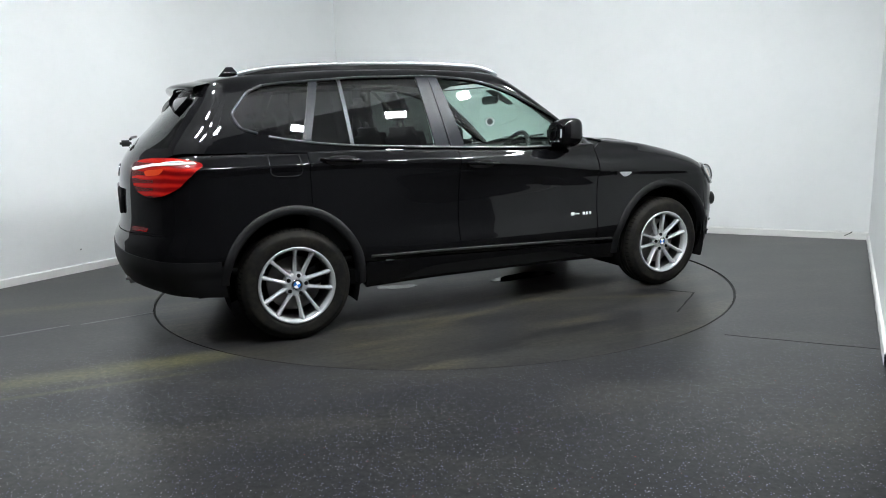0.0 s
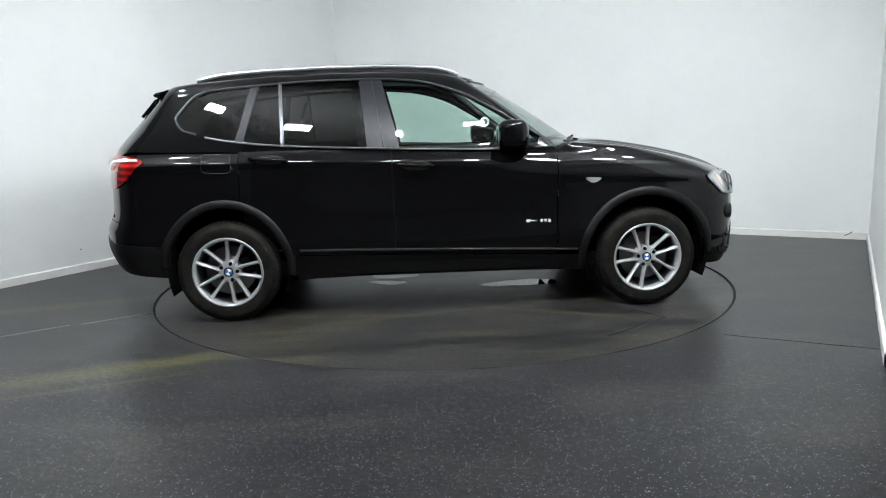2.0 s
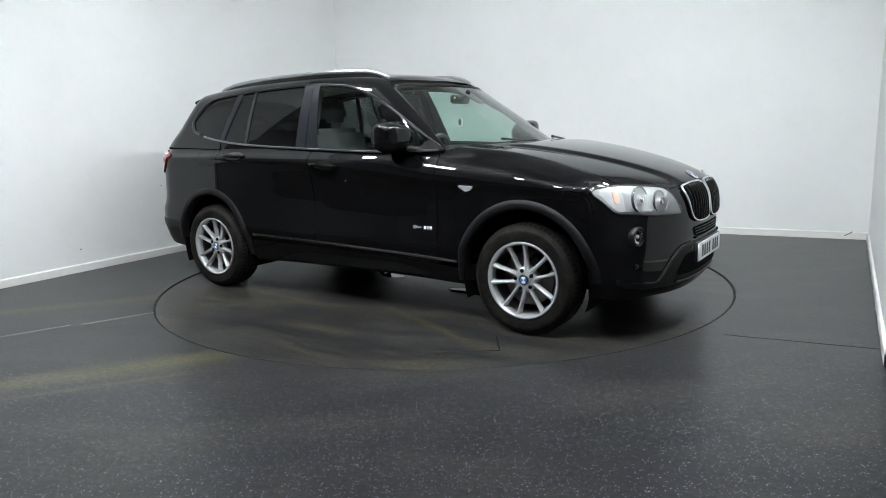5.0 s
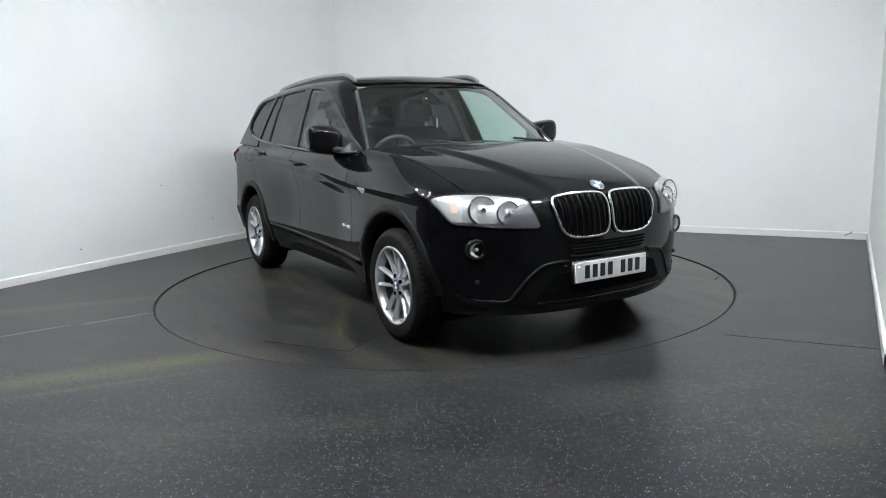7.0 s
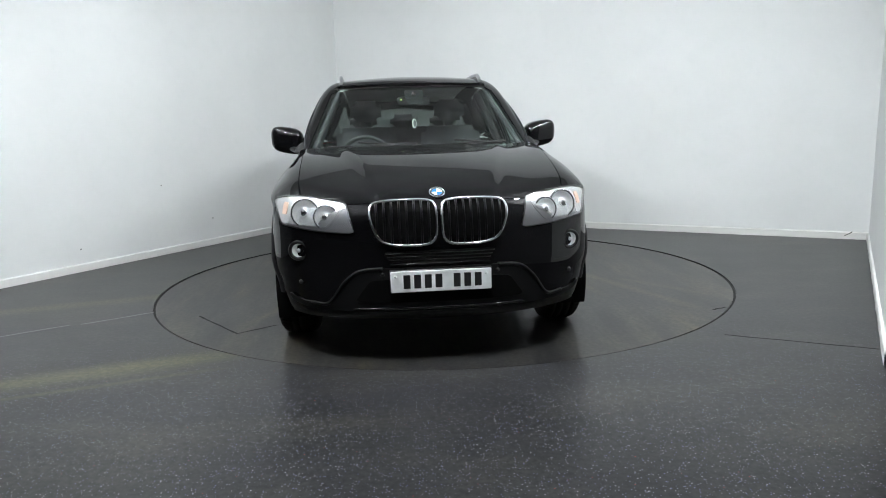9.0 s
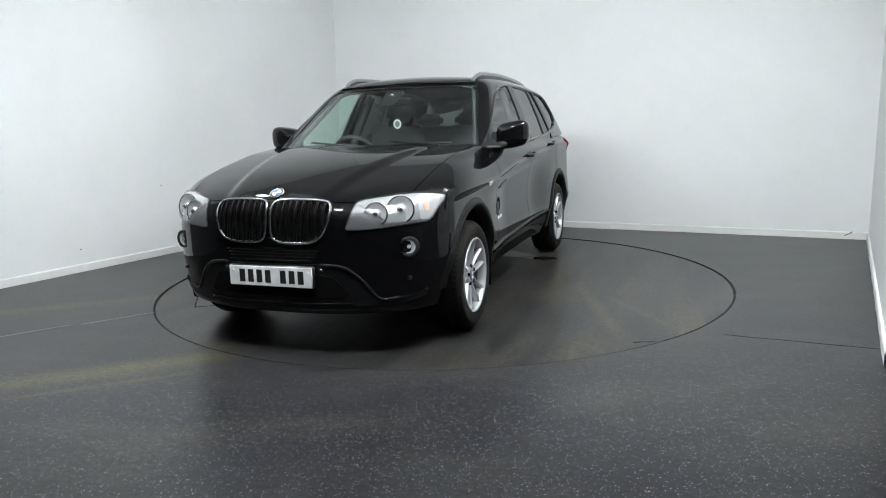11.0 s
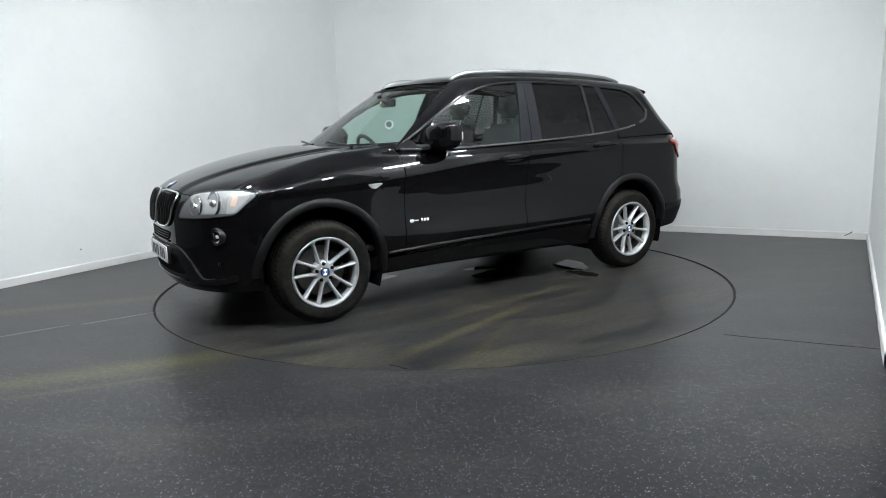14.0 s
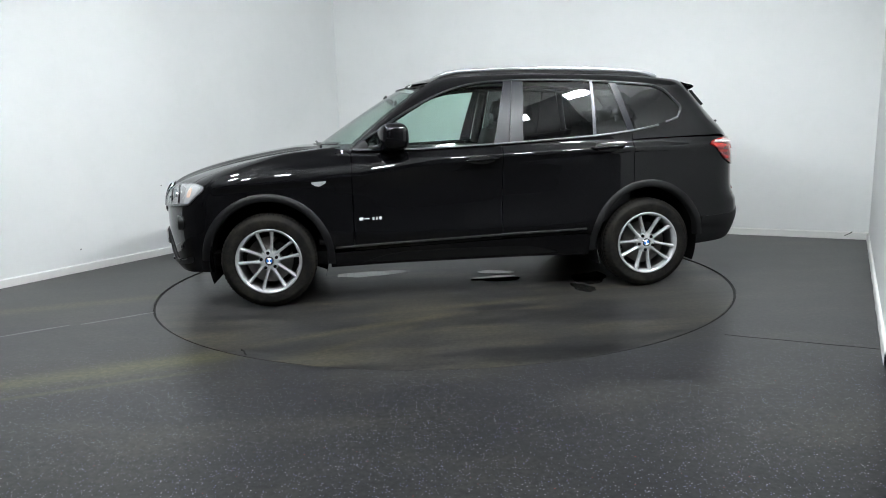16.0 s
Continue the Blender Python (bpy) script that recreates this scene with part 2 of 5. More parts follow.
def turntable():
    n, top = 160, TABLE_Z
    root = new("turntable")
    r = RING_R - 0.018
    prof = [(r, -0.05), (r, top)] + [(r * k / 14, top) for k in range(13, 0, -1)]
    verts, faces = [], []
    for rr, z in prof:
        for i in range(n):
            a = 2 * math.pi * i / n
            verts.append((rr * math.cos(a), rr * math.sin(a), z))
    for k in range(len(prof) - 1):
        for i in range(n):
            j = (i + 1) % n
            faces.append([k * n + i, k * n + j, (k + 1) * n + j, (k + 1) * n + i])
    last = (len(prof) - 1) * n
    verts.append((0, 0, top))
    for i in range(n):
        faces.append([last + i, last + (i + 1) % n, len(verts) - 1])
    mesh_object("deck", verts, faces, M_TABLE, root, smooth=False)
    gp = [(r, -0.055), (RING_R + 0.001, -0.055)]
    verts = [(q * math.cos(2 * math.pi * i / n), q * math.sin(2 * math.pi * i / n), -0.012) for q, _ in gp for i in range(n)]
    faces = [[i, (i + 1) % n, n + (i + 1) % n, n + i][::-1] for i in range(n)]
    mesh_object("rim_gap", verts, faces, M_GAP, root, smooth=False)
    back = pose(0, 0, 0, 0, 0, 84.5)

    def loc(p):
        v = back @ Vector((p[0], p[1], 0))
        return (v.x, v.y)
    hatch = line2(loc((-1.70, -1.03)), loc((-1.31, -1.48)), 9, 0.0015) + line2(loc((-1.31, -1.48)), loc((-1.10, -1.31)), 6, 0.0015)[1:]
    ribbon("hatch_crack", hatch, 0.011, TABLE_Z + 0.0015, M_GAP, root, "dark split in the rubber deck")
    ribbon("hatch_crack", line2(loc((1.77, -1.235)), loc((1.88, -1.18)), 5, 0.004), 0.010, TABLE_Z + 0.0015, M_GAP, root, "dark split in the rubber deck")
    # thin standing water left under the car
    for px, py, rx, ry, turn, seed in ((-1.16, 0.30, 0.12, 0.25, -18, 1), (-1.0, 0.62, 0.08, 0.14, 20, 6), (0.60, -0.30, 0.27, 0.12, 8, 2), (-0.46, -0.12, 0.15, 0.07, -6, 3), (-0.42, 0.14, 0.22, 0.10, 6, 4)):
        k = 56
        rim = []
        for i in range(k):
            a = 2 * math.pi * i / k
            w = 1 + 0.16 * math.sin(2 * a + seed) + 0.10 * math.sin(3 * a + 2.1 * seed) + 0.06 * math.sin(7 * a + 3.3 * seed)
            v = pose(px, py, 0, 0, 0, turn) @ Vector((rx * w * math.cos(a), ry * w * math.sin(a), 0))
            rim.append(v)
        mid = Vector((sum(v.x for v in rim) / k, sum(v.y for v in rim) / k, 0))
        verts = [(v.x, v.y, top - 0.001) for v in rim] + [(v.x, v.y, top + 0.0012) for v in rim] + [(mid.x, mid.y, top + 0.0012)]
        faces = [[i, (i + 1) % k, k + (i + 1) % k, k + i] for i in range(k)] + [[k + i, k + (i + 1) % k, 2 * k] for i in range(k)]
        mesh_object("puddle", verts, faces, M_WATER, root, "thin puddle of clear water", smooth=False)
    return tagged(root, "round turntable deck of dusty dark rubber set flush in the floor", "turntable")


TABLE = turntable()


def ceiling_lamp(x, y, turn, first=[None]):
    m = pose(x, y, LAMP_Z, 0, 0, turn) @ pose(0, 0, 0, LAMP_TILT, 0, 0)
    if first[0] is None:
        root = new("ceiling_light")
        bm = bmesh.new()
        for x0, x1, y0, y1 in ((-.130, .130, -.088, -.070), (-.130, .130, .070, .088), (-.130, -.112, -.070, .070), (.112, .130, -.070, .070)):
            b2 = box_bm(x0, x1, y0, y1, -0.06, -0.002)
            me = bpy.data.meshes.new("tmp")
            b2.to_mesh(me)
            b2.free()
            bm.from_mesh(me)
            bpy.data.meshes.remove(me)
        from_bm("frame", bm, M_LAMPFRAME, root)
        from_bm("diffuser", box_bm(-.110, .110, -.068, .068, -0.05, -0.03), M_LAMP, root, "glowing white diffuser")
        arm = box_bm(-.015, .015, -.015, .015, -0.02, CEIL_Z - LAMP_Z)
        bmesh.ops.transform(arm, matrix=pose(0, 0, 0, -LAMP_TILT, 0, 0), verts=arm.verts)
        from_bm("bracket", arm, M_LAMPFRAME, root, "white drop rod from the ceiling")
        tagged(root, "white rectangular ceiling light panel, switched on", "ceiling light", "ceiling lights over the turntable")
        root.matrix_basis = m
        first[0] = root
        return root
    return copy_thing(first[0], m)


for ang, rad in LAMPS:
    ceiling_lamp(rad * math.cos(radians(ang)), rad * math.sin(radians(ang)), ang + 90)


def wall_bits():
    """A stub of cable on the skirting and a few old fixing marks on the walls."""
    d = (B - A).normalized()
    nrm = Vector((d.y, -d.x))
    p = A + d * 6.22 + nrm * 0.022
    pts = [(p.x + d.x * k, p.y + d.y * k, z) for k, z in ((-.02, .035), (.0, .045), (.03, .062), (.05, .08))]
    cu = bpy.data.curves.new("cable_stub", "CURVE")
    cu.dimensions, cu.bevel_depth, cu.bevel_resolution = "3D", 0.004, 2
    sp = cu.splines.new("POLY")
    sp.points.add(len(pts) - 1)
    for q, v in zip(sp.points, pts):
        q.co = (*v, 1)
    cu.materials.append(M_GAP)
    tagged(new("cable_stub", cu), "short dark cable stub on the skirting board", "cable")
    for s_, z in ((3.05, 0.72), (2.4, 0.30), (4.0, 0.21)):
        q = A + DL * s_ + Vector((-DL.y, DL.x)) * 0.004
        bm = bmesh.new()
        bmesh.ops.create_uvsphere(bm, u_segments=8, v_segments=6, radius=0.006, matrix=Matrix.Translation((q.x, q.y, z)))
        tagged(from_bm("wall_fixing", bm, M_SEAM, smooth=True), "small grey fixing plug set in the wall", "wall plug", "old wall plugs")


wall_bits()


# ================= the car =================
def paint_black(name):
    m = material(name, (0.0035, 0.0035, 0.004), 0.3, 0.0, Coat_Weight=1.0, Coat_Roughness=0.012, Coat_IOR=1.37, Specular_IOR_Level=0.0)
    dust = noise_tex(m, 3.0, 6, rough=0.7)
    r = ramp(m, dust, "Fac", [(0.45, (0.008, 0.008, 0.008)), (0.8, (0.035, 0.035, 0.035))])
    link(m, r, "Color", bsdf(m), "Coat Roughness")
    return m


def grained(name, color, rough, scale=260.0, strength=0.25):
    m = material(name, color, rough, Specular_IOR_Level=0.25)
    n = noise_tex(m, scale, 2)
    bumped(m, n, "Fac", strength, 0.001)
    big = noise_tex(m, 6.0, 4)
    c = ramp(m, big, "Fac", [(0.3, tuple(v * 0.8 for v in color)), (0.7, tuple(v * 1.2 for v in color))])
    link(m, c, "Color", bsdf(m), "Base Color")
    return m


def glass(name, tint, rough=0.0, base=0.045):
    """Thin car glass: a tinted see-through pane with a glossy face."""
    m = bpy.data.materials.new(name)
    m.use_nodes = True
    nt = m.node_tree
    nt.nodes.remove(nt.nodes["Principled BSDF"])
    tr = nt.nodes.new("ShaderNodeBsdfTransparent")
    tr.inputs[0].default_value = (*tint, 1)
    gl = nt.nodes.new("ShaderNodeBsdfGlossy")
    gl.inputs["Roughness"].default_value = rough
    lw = nt.nodes.new("ShaderNodeLayerWeight")
    lw.inputs[0].default_value = 0.5
    pw = nt.nodes.new("ShaderNodeMath")
    pw.operation = "POWER"
    pw.inputs[1].default_value = 5.0
    nt.links.new(lw.outputs["Facing"], pw.inputs[0])
    fr = nt.nodes.new("ShaderNodeMath")
    fr.operation = "MULTIPLY_ADD"
    fr.inputs[1].default_value, fr.inputs[2].default_value = 0.95, base
    nt.links.new(pw.outputs[0], fr.inputs[0])
    mx = nt.nodes.new("ShaderNodeMixShader")
    out = nt.nodes["Material Output"]
    for a, b in ((fr.outputs[0], mx.inputs[0]), (tr.outputs[0], mx.inputs[1]), (gl.outputs[0], mx.inputs[2]), (mx.outputs[0], out.inputs[0])):
        nt.links.new(a, b)
    return m


M_PAINT = paint_black("black_car_paint")
M_PLASTIC = grained("grained_black_plastic", (0.005, 0.005, 0.0055), 0.5)
M_LINER = material("wheel_well_black", (0.003, 0.003, 0.003), 0.9, Specular_IOR_Level=0.08)
M_CHROME = material("chrome", (0.75, 0.76, 0.78), 0.08, 1.0)
M_SATIN = material("satin_aluminium", (0.40, 0.41, 0.43), 0.3, 0.9)
M_TRIM = material("dark_satin_window_trim", (0.06, 0.063, 0.067), 0.3, 0.9)
M_WAIST = material("satin_waist_trim", (0.16, 0.163, 0.167), 0.32, 0.8)
M_BARREL = material("dark_alloy_barrel", (0.05, 0.05, 0.052), 0.4, 0.6)
M_SLAT = material("grille_slat_black", (0.003, 0.003, 0.003), 0.3, Specular_IOR_Level=0.18)
M_CLEAR = material("bright_lamp_insert", (0.78, 0.79, 0.80), 0.2, 0.3)
M_PILLAR = material("gloss_grey_pillar", (0.009, 0.010, 0.013), 0.3, Specular_IOR_Level=0.22)
M_GLASS = glass("clear_car_glass", (0.70, 0.84, 0.78))
M_TINT = glass("dark_tinted_glass", (0.075, 0.078, 0.076))
M_SCREEN = glass("windscreen_glass", (0.70, 0.84, 0.78), base=0.11)
M_BACK = glass("tailgate_tinted_glass", (0.16, 0.17, 0.165), base=0.08)
M_STEER = material("dark_leather", (0.03, 0.03, 0.03), 0.5)
M_LENS = glass("lamp_lens", (0.93, 0.94, 0.94))
M_ALLOY = material("silver_alloy", (0.56, 0.57, 0.58), 0.26, 0.6)
M_DISC = material("brake_steel", (0.12, 0.115, 0.11), 0.45, 0.8)
M_WHITE = material("badge_white", (0.8, 0.8, 0.8), 0.25)
M_BLUE = material("badge_blue", (0.03, 0.16, 0.5), 0.25)
M_PLATE = grained("white_plate", (0.72, 0.73, 0.73), 0.35, 90.0, 0.03)
M_BAR = material("plate_black", (0.01, 0.01, 0.01), 0.4)
M_AMBER = material("amber_reflector", (0.62, 0.43, 0.34), 0.25)
M_BOWL = material("lamp_reflector", (0.86, 0.87, 0.88), 0.2, 0.6)
M_HOUSE = material("lamp_housing_bright", (0.62, 0.63, 0.64), 0.22, 0.6)
M_BEZEL = material("lamp_bezel_dark", (0.14, 0.14, 0.145), 0.25, 0.8)
M_LAMPGREY = material("lamp_housing_grey", (0.15, 0.15, 0.155), 0.35, 0.4)
M_BLACKPLAS = material("smooth_black_plastic", (0.006, 0.006, 0.006), 0.3)
M_FABRIC = grained("dark_seat_cloth", (0.055, 0.055, 0.058), 0.85, 400.0, 0.4)
M_DASH = grained("dark_dash_plastic", (0.04, 0.04, 0.042), 0.55, 300.0, 0.3)
M_LINING = grained("grey_headlining", (0.22, 0.223, 0.217), 0.9, 500.0, 0.2)
M_CARPET = grained("dark_carpet", (0.012, 0.012, 0.012), 0.95)
M_LED = material("green_led", (0.5, 0.8, 0.2), 0.4, Emission_Color=(0.75, 0.95, 0.25, 1), Emission_Strength=1.5)


def tail_red():
    m = material("red_lamp_lens", (0.42, 0.006, 0.006), 0.08, Coat_Weight=1.0, Coat_Roughness=0.02)
    tc = m.node_tree.nodes.new("ShaderNodeTexCoord")
    w = node(m, "ShaderNodeTexWave", Scale=7.0, Distortion=1.5, Detail=1.0)
    w.bands_direction = "Z"
    link(m, tc, "Object", w, "Vector")
    c = ramp(m, w, "Fac", [(0.2, (0.16, 0.002, 0.003)), (0.6, (0.28, 0.005, 0.005)), (0.95, (0.38, 0.012, 0.007))])
    link(m, c, "Color", bsdf(m), "Base Color")
    return m


def tyre_rubber():
    m = material("tyre_rubber", (0.006, 0.006, 0.006), 0.7, Specular_IOR_Level=0.15)
    n = noise_tex(m, 14.0, 5, rough=0.7)
    c = ramp(m, n, "Fac", [(0.4, (0.0045, 0.0045, 0.0045)), (0.75, (0.020, 0.0175, 0.013))])
    link(m, c, "Color", bsdf(m), "Base Color")
    f = noise_tex(m, 300.0, 2)
    bumped(m, f, "Fac", 0.15, 0.001)
    return m


M_RED = tail_red()
M_TYRE = tyre_rubber()


# ---- smooth surfaces of the body: x ahead from mid wheelbase, y to the left, z up ----
def crv(xs, ys):
    """A smooth curve through knots (monotone cubic)."""
    xs, ys = np.array(xs, float), np.array(ys, float)
    h, dl = np.diff(xs), np.diff(ys) / np.diff(xs)
    m = np.zeros(len(xs))
    m[0], m[-1] = dl[0], dl[-1]
    for i in range(1, len(xs) - 1):
        if dl[i - 1] * dl[i] > 0:
            w1, w2 = 2 * h[i] + h[i - 1], h[i] + 2 * h[i - 1]
            m[i] = (w1 + w2) / (w1 / dl[i - 1] + w2 / dl[i])

    def f(x):
        x = np.asarray(x, float)
        xc = np.clip(x, xs[0], xs[-1])
        i = np.clip(np.searchsorted(xs, xc) - 1, 0, len(xs) - 2)
        t = (xc - xs[i]) / h[i]
        y = (2 * t**3 - 3 * t**2 + 1) * ys[i] + (t**3 - 2 * t**2 + t) * h[i] * m[i] + (3 * t**2 - 2 * t**3) * ys[i + 1] + (t**3 - t**2) * h[i] * m[i + 1]
        return y + np.where(x < xs[0], (x - xs[0]) * m[0], 0) + np.where(x > xs[-1], (x - xs[-1]) * m[-1], 0)
    return f


def smax(a, b, k):
    h = np.maximum(k - np.abs(a - b), 0) / k
    return np.maximum(a, b) + h * h * k * 0.25


WB = 1.405
HUB_Z, TYRE_R = 0.337, 0.337
W_PLAN = crv([-2.4, -2.1, -1.8, -1.4, -0.9, 0.0, 0.8, 1.4, 1.75, 2.0, 2.3], [.86, .905, .925, .928, .918, .915, .918, .926, .912, .868, .78])
CREASE = crv([-2.3, -1.9, -1.2, -0.5, 0.16, 0.8, 1.4, 2.2], [1.03, 1.05, 1.06, 1.035, 0.99, 0.92, 0.89, 0.86])
LOW_DY = crv([0.18, 0.27, 0.36, 0.43, 0.48, 0.54, 0.62, 0.75], [-.075, -.055, -.032, -.020, -.004, .002, -.002, -.006])
ROOF_C = crv([-2.2, -2.0, -1.8, -1.5, -1.0, -0.5, -0.05, 0.15, 0.34, 0.54, 0.75], [1.525, 1.556, 1.584, 1.620, 1.653, 1.663, 1.650, 1.628, 1.583, 1.500, 1.39])
HOOD_C = crv([0.6, 0.85, 1.0, 1.2, 1.5, 1.8, 2.0, 2.12, 2.2, 2.3], [1.22, 1.165, 1.145, 1.125, 1.082, 1.018, 0.957, 0.905, 0.855, 0.77])
NOSE = crv([0.15, 0.22, 0.30, 0.42, 0.55, 0.65, 0.75, 0.86, 0.93, 1.1], [2.07, 2.15, 2.205, 2.222, 2.232, 2.232, 2.225, 2.195, 2.145, 1.95])
TAIL = crv([0.2, 0.3, 0.40, 0.52, 0.62, 0.67, 0.73, 0.9, 1.04, 1.14, 1.30, 1.46, 1.56], [-2.17, -2.27, -2.34, -2.375, -2.37, -2.345, -2.325, -2.315, -2.30, -2.25, -2.095, -1.945, -1.865])
SCREEN = crv([1.0, 1.12, 1.34, 1.55, 1.7], [1.25, 1.072, 0.742, 0.395, 0.10])
BELT_Z = 1.12


TUCK = crv([0.30, 0.43, 0.50, 0.56, 0.64, 0.74, 0.86, 0.98, 1.1], [-.046, -.036, -.041, -.054, -.061, -.055, -.034, -.007, .0])


def side_y(x, z):
    c = CREASE(x)
    below = np.where(z < 0.75, LOW_DY(z), -0.006 - 0.006 * np.clip((z - 0.75) / np.maximum(c - 0.05 - 0.75, 0.02), 0, 1))
    t = np.clip((z - (c - 0.05)) / 0.05, 0, 1)
    dy = np.where(z < c - 0.05, below, -0.012 + 0.016 * t * t * (3 - 2 * t))
    u = np.clip((z - c), 0, 0.4)
    dy = np.where(z > c, 0.004 - 0.25 * u - 2.2 * u * u * np.clip(1 - u, 0.3, 1), dy)
    # between the wheel arches the doors draw in below the shoulder
    mid = np.clip((1.12 - np.abs(x)) / 0.72, 0, 1)
    mid = mid * mid * (3 - 2 * mid)
    return W_PLAN(x) + dy + mid * TUCK(z) * np.clip((c - z) / 0.12, 0, 1)


def belt_half(x):
    return W_PLAN(x) - 0.052


def tail_x(y, z):
    return TAIL(z) + 0.15 * (np.abs(y) / 0.7) ** (2.6 + np.clip((z - 1.08) / 0.2, 0, 1))


def body_low(x, y, z):
    ay = np.abs(y)
    u = np.clip((z - 1.03) / 0.09, 0, 1)
    u = u * u * (3 - 2 * u)
    side = ay - (side_y(x, z) * (1 - u) + belt_half(x) * u)
    yr = np.interp(x, [1.0, 2.2], [0.56, 0.30])
    s = np.clip((ay - yr + 0.035) / 0.07, 0, 1)
    ridge = 0.019 * (1 - s * s * (3 - 2 * s)) * np.clip((x - 0.9) / 0.3, 0, 1)
    top = z - (np.where(x > 0.6, HOOD_C(x), 1.22) - 0.012 + ridge - 0.018 * (ay / 0.75) ** 2 - 0.055 * (ay / 0.75) ** 2.5 * np.clip((x - 1.25) / 0.75, 0, 1.1) ** 1.3)
    front = (x - (NOSE(z) - 0.20 * (ay / 0.74) ** 2.6)) * 0.85
    rear = (tail_x(y, z) - x) * 0.9
    f = smax(side, top * 0.95, 0.12)
    f = smax(f, front, 0.05 + 0.08 * np.clip((ay - 0.3) / 0.35, 0, 1))
    return smax(f, rear, 0.10)


def cabin(x, y, z):
    ay = np.abs(y)
    s = (z - BELT_Z) / 0.45
    side = (ay - (belt_half(x) - 0.025 * np.clip((x + 0.2) / 0.8, 0, 1) * np.clip(4 * s, 0, 1) - 0.15 * s - 0.04 * s * np.abs(s))) * 0.96
    top = z - (ROOF_C(x) - 0.035 * (ay / 0.6) ** 2)
    front = (x - (SCREEN(z) - 0.19 * (ay / 0.62) ** 2)) * 0.52
    rear = (tail_x(y, z) - x) * 0.8
    f = smax(side, top, 0.08)
    f = smax(f, front, 0.035)
    return smax(f, rear, 0.06)


def cast(f, o, d, far=3.0):
    """Where rays from inside meet the surface f = 0."""
    o, d = np.asarray(o, float), np.asarray(d, float)
    d = d / np.linalg.norm(d, axis=-1, keepdims=True)
    shape = np.broadcast_shapes(o.shape, d.shape)
    o, d = np.broadcast_to(o, shape), np.broadcast_to(d, shape)
    lo, hi = np.zeros(shape[:-1]), np.full(shape[:-1], far)
    for _ in range(34):
        mid = (lo + hi) / 2
        p = o + d * mid[..., None]
        inside = f(p[..., 0], p[..., 1], p[..., 2]) < 0
        lo, hi = np.where(inside, mid, lo), np.where(inside, hi, mid)
    return o + d * ((lo + hi) / 2)[..., None]


def normal(f, p):
    e = 1e-3
    g = np.stack([f(*(p + e * a).transpose(-1, *range(p.ndim - 1))) - f(*(p - e * a).transpose(-1, *range(p.ndim - 1))) for a in np.eye(3)], -1)
    return g / np.linalg.norm(g, axis=-1, keepdims=True)


def settle(f, p, off=0.0):
    """Move points near the surface on to it, then out by off."""
    p = np.array(p, float)
    for _ in range(7):
        v = f(p[..., 0], p[..., 1], p[..., 2])
        g = np.stack([(f(*(p + 1e-3 * a).transpose(-1, *range(p.ndim - 1))) - v) / 1e-3 for a in np.eye(3)], -1)
        p = p - (v / np.maximum((g * g).sum(-1), 1e-6))[..., None] * g
    return p + normal(f, p) * off if off else p


def grid_mesh(name, P, mat, parent, label="", skirt=0.02, nrm=None, closed=False, mirror=False, double=False):
    """A sheet of points [u, v] as a mesh, its border folded inwards by skirt."""
    P = np.array(P, float)
    if mirror:
        P = P * np.array([1, -1, 1])
        P = P[::-1]
        if nrm is not None:
            nrm = (nrm * np.array([1, -1, 1]))[::-1]
    nu, nv = P.shape[:2]
    verts = [tuple(p) for p in P.reshape(-1, 3)]
    du, dv = np.gradient(P, axis=0), np.gradient(P, axis=1)
    N = np.cross(du, dv)
    N = N / np.maximum(np.linalg.norm(N, axis=-1, keepdims=True), 1e-9)
    hub = np.array([0.6 * P[..., 0].mean(), 0.0, 0.7])
    flip = (N * (P - hub)).sum() < 0
    if flip:
        N = -N
    faces = []
    for i in range(nu if closed else nu - 1):
        for j in range(nv - 1):
            k = (i + 1) % nu
            q4 = [i * nv + j, k * nv + j, k * nv + j + 1, i * nv + j + 1]
            faces.append(q4[::-1] if flip else q4)
    if skirt:
        if closed:
            loops = [[(i, 0) for i in range(nu)] + [(0, 0)], [(i, nv - 1) for i in range(nu)][::-1] + [(nu - 1, nv - 1)]]
        else:
            loops = [[(i, 0) for i in range(nu)] + [(nu - 1, j) for j in range(1, nv)] + [(i, nv - 1) for i in range(nu - 2, -1, -1)] + [(0, j) for j in range(nv - 2, -1, -1)]]
        for lp in loops:
            base = len(verts)
            for i, j in lp:
                verts.append(tuple(P[i, j]))
                verts.append(tuple(P[i, j] - N[i, j] * skirt))
            for q in range(len(lp) - 1):
                a = base + 2 * q
                faces.append([a, a + 1, a + 3, a + 2])
    return mesh_object(name, verts, faces, mat, parent, label)


def fan_mesh(name, loop3, centre, mat, parent, f=None, off=0.0, rings=6, skirt=0.012, label=""):
    """A filled patch inside a closed loop; its inner points settle on f."""
    L = np.array(loop3, float)
    c = np.array(centre, float)
    P = np.stack([L + (c - L) * (k / rings) * 0.999 for k in range(rings + 1)], 1)
    if f is not None:
        P = settle(f, P, off)
    return grid_mesh(name, P, mat, parent, label, skirt, closed=True)


def spline(pts, n, closed=True):
    """Points along a smooth line through pts (Catmull-Rom)."""
    P = np.array(pts, float)
    m = len(P)
    out = []
    segs = m if closed else m - 1
    per = max(2, n // segs)
    for i in range(segs):
        a, b, c, d = [P[(i + k) % m] if closed else P[min(max(i + k, 0), m - 1)] for k in (-1, 0, 1, 2)]
        for q in range(per):
            t = q / per
            out.append(0.5 * (2 * b + (c - a) * t + (2 * a - 5 * b + 4 * c - d) * t**2 + (3 * b - a - 3 * c + d) * t**3))
    if not closed:
        out.append(P[-1])
    return np.array(out)


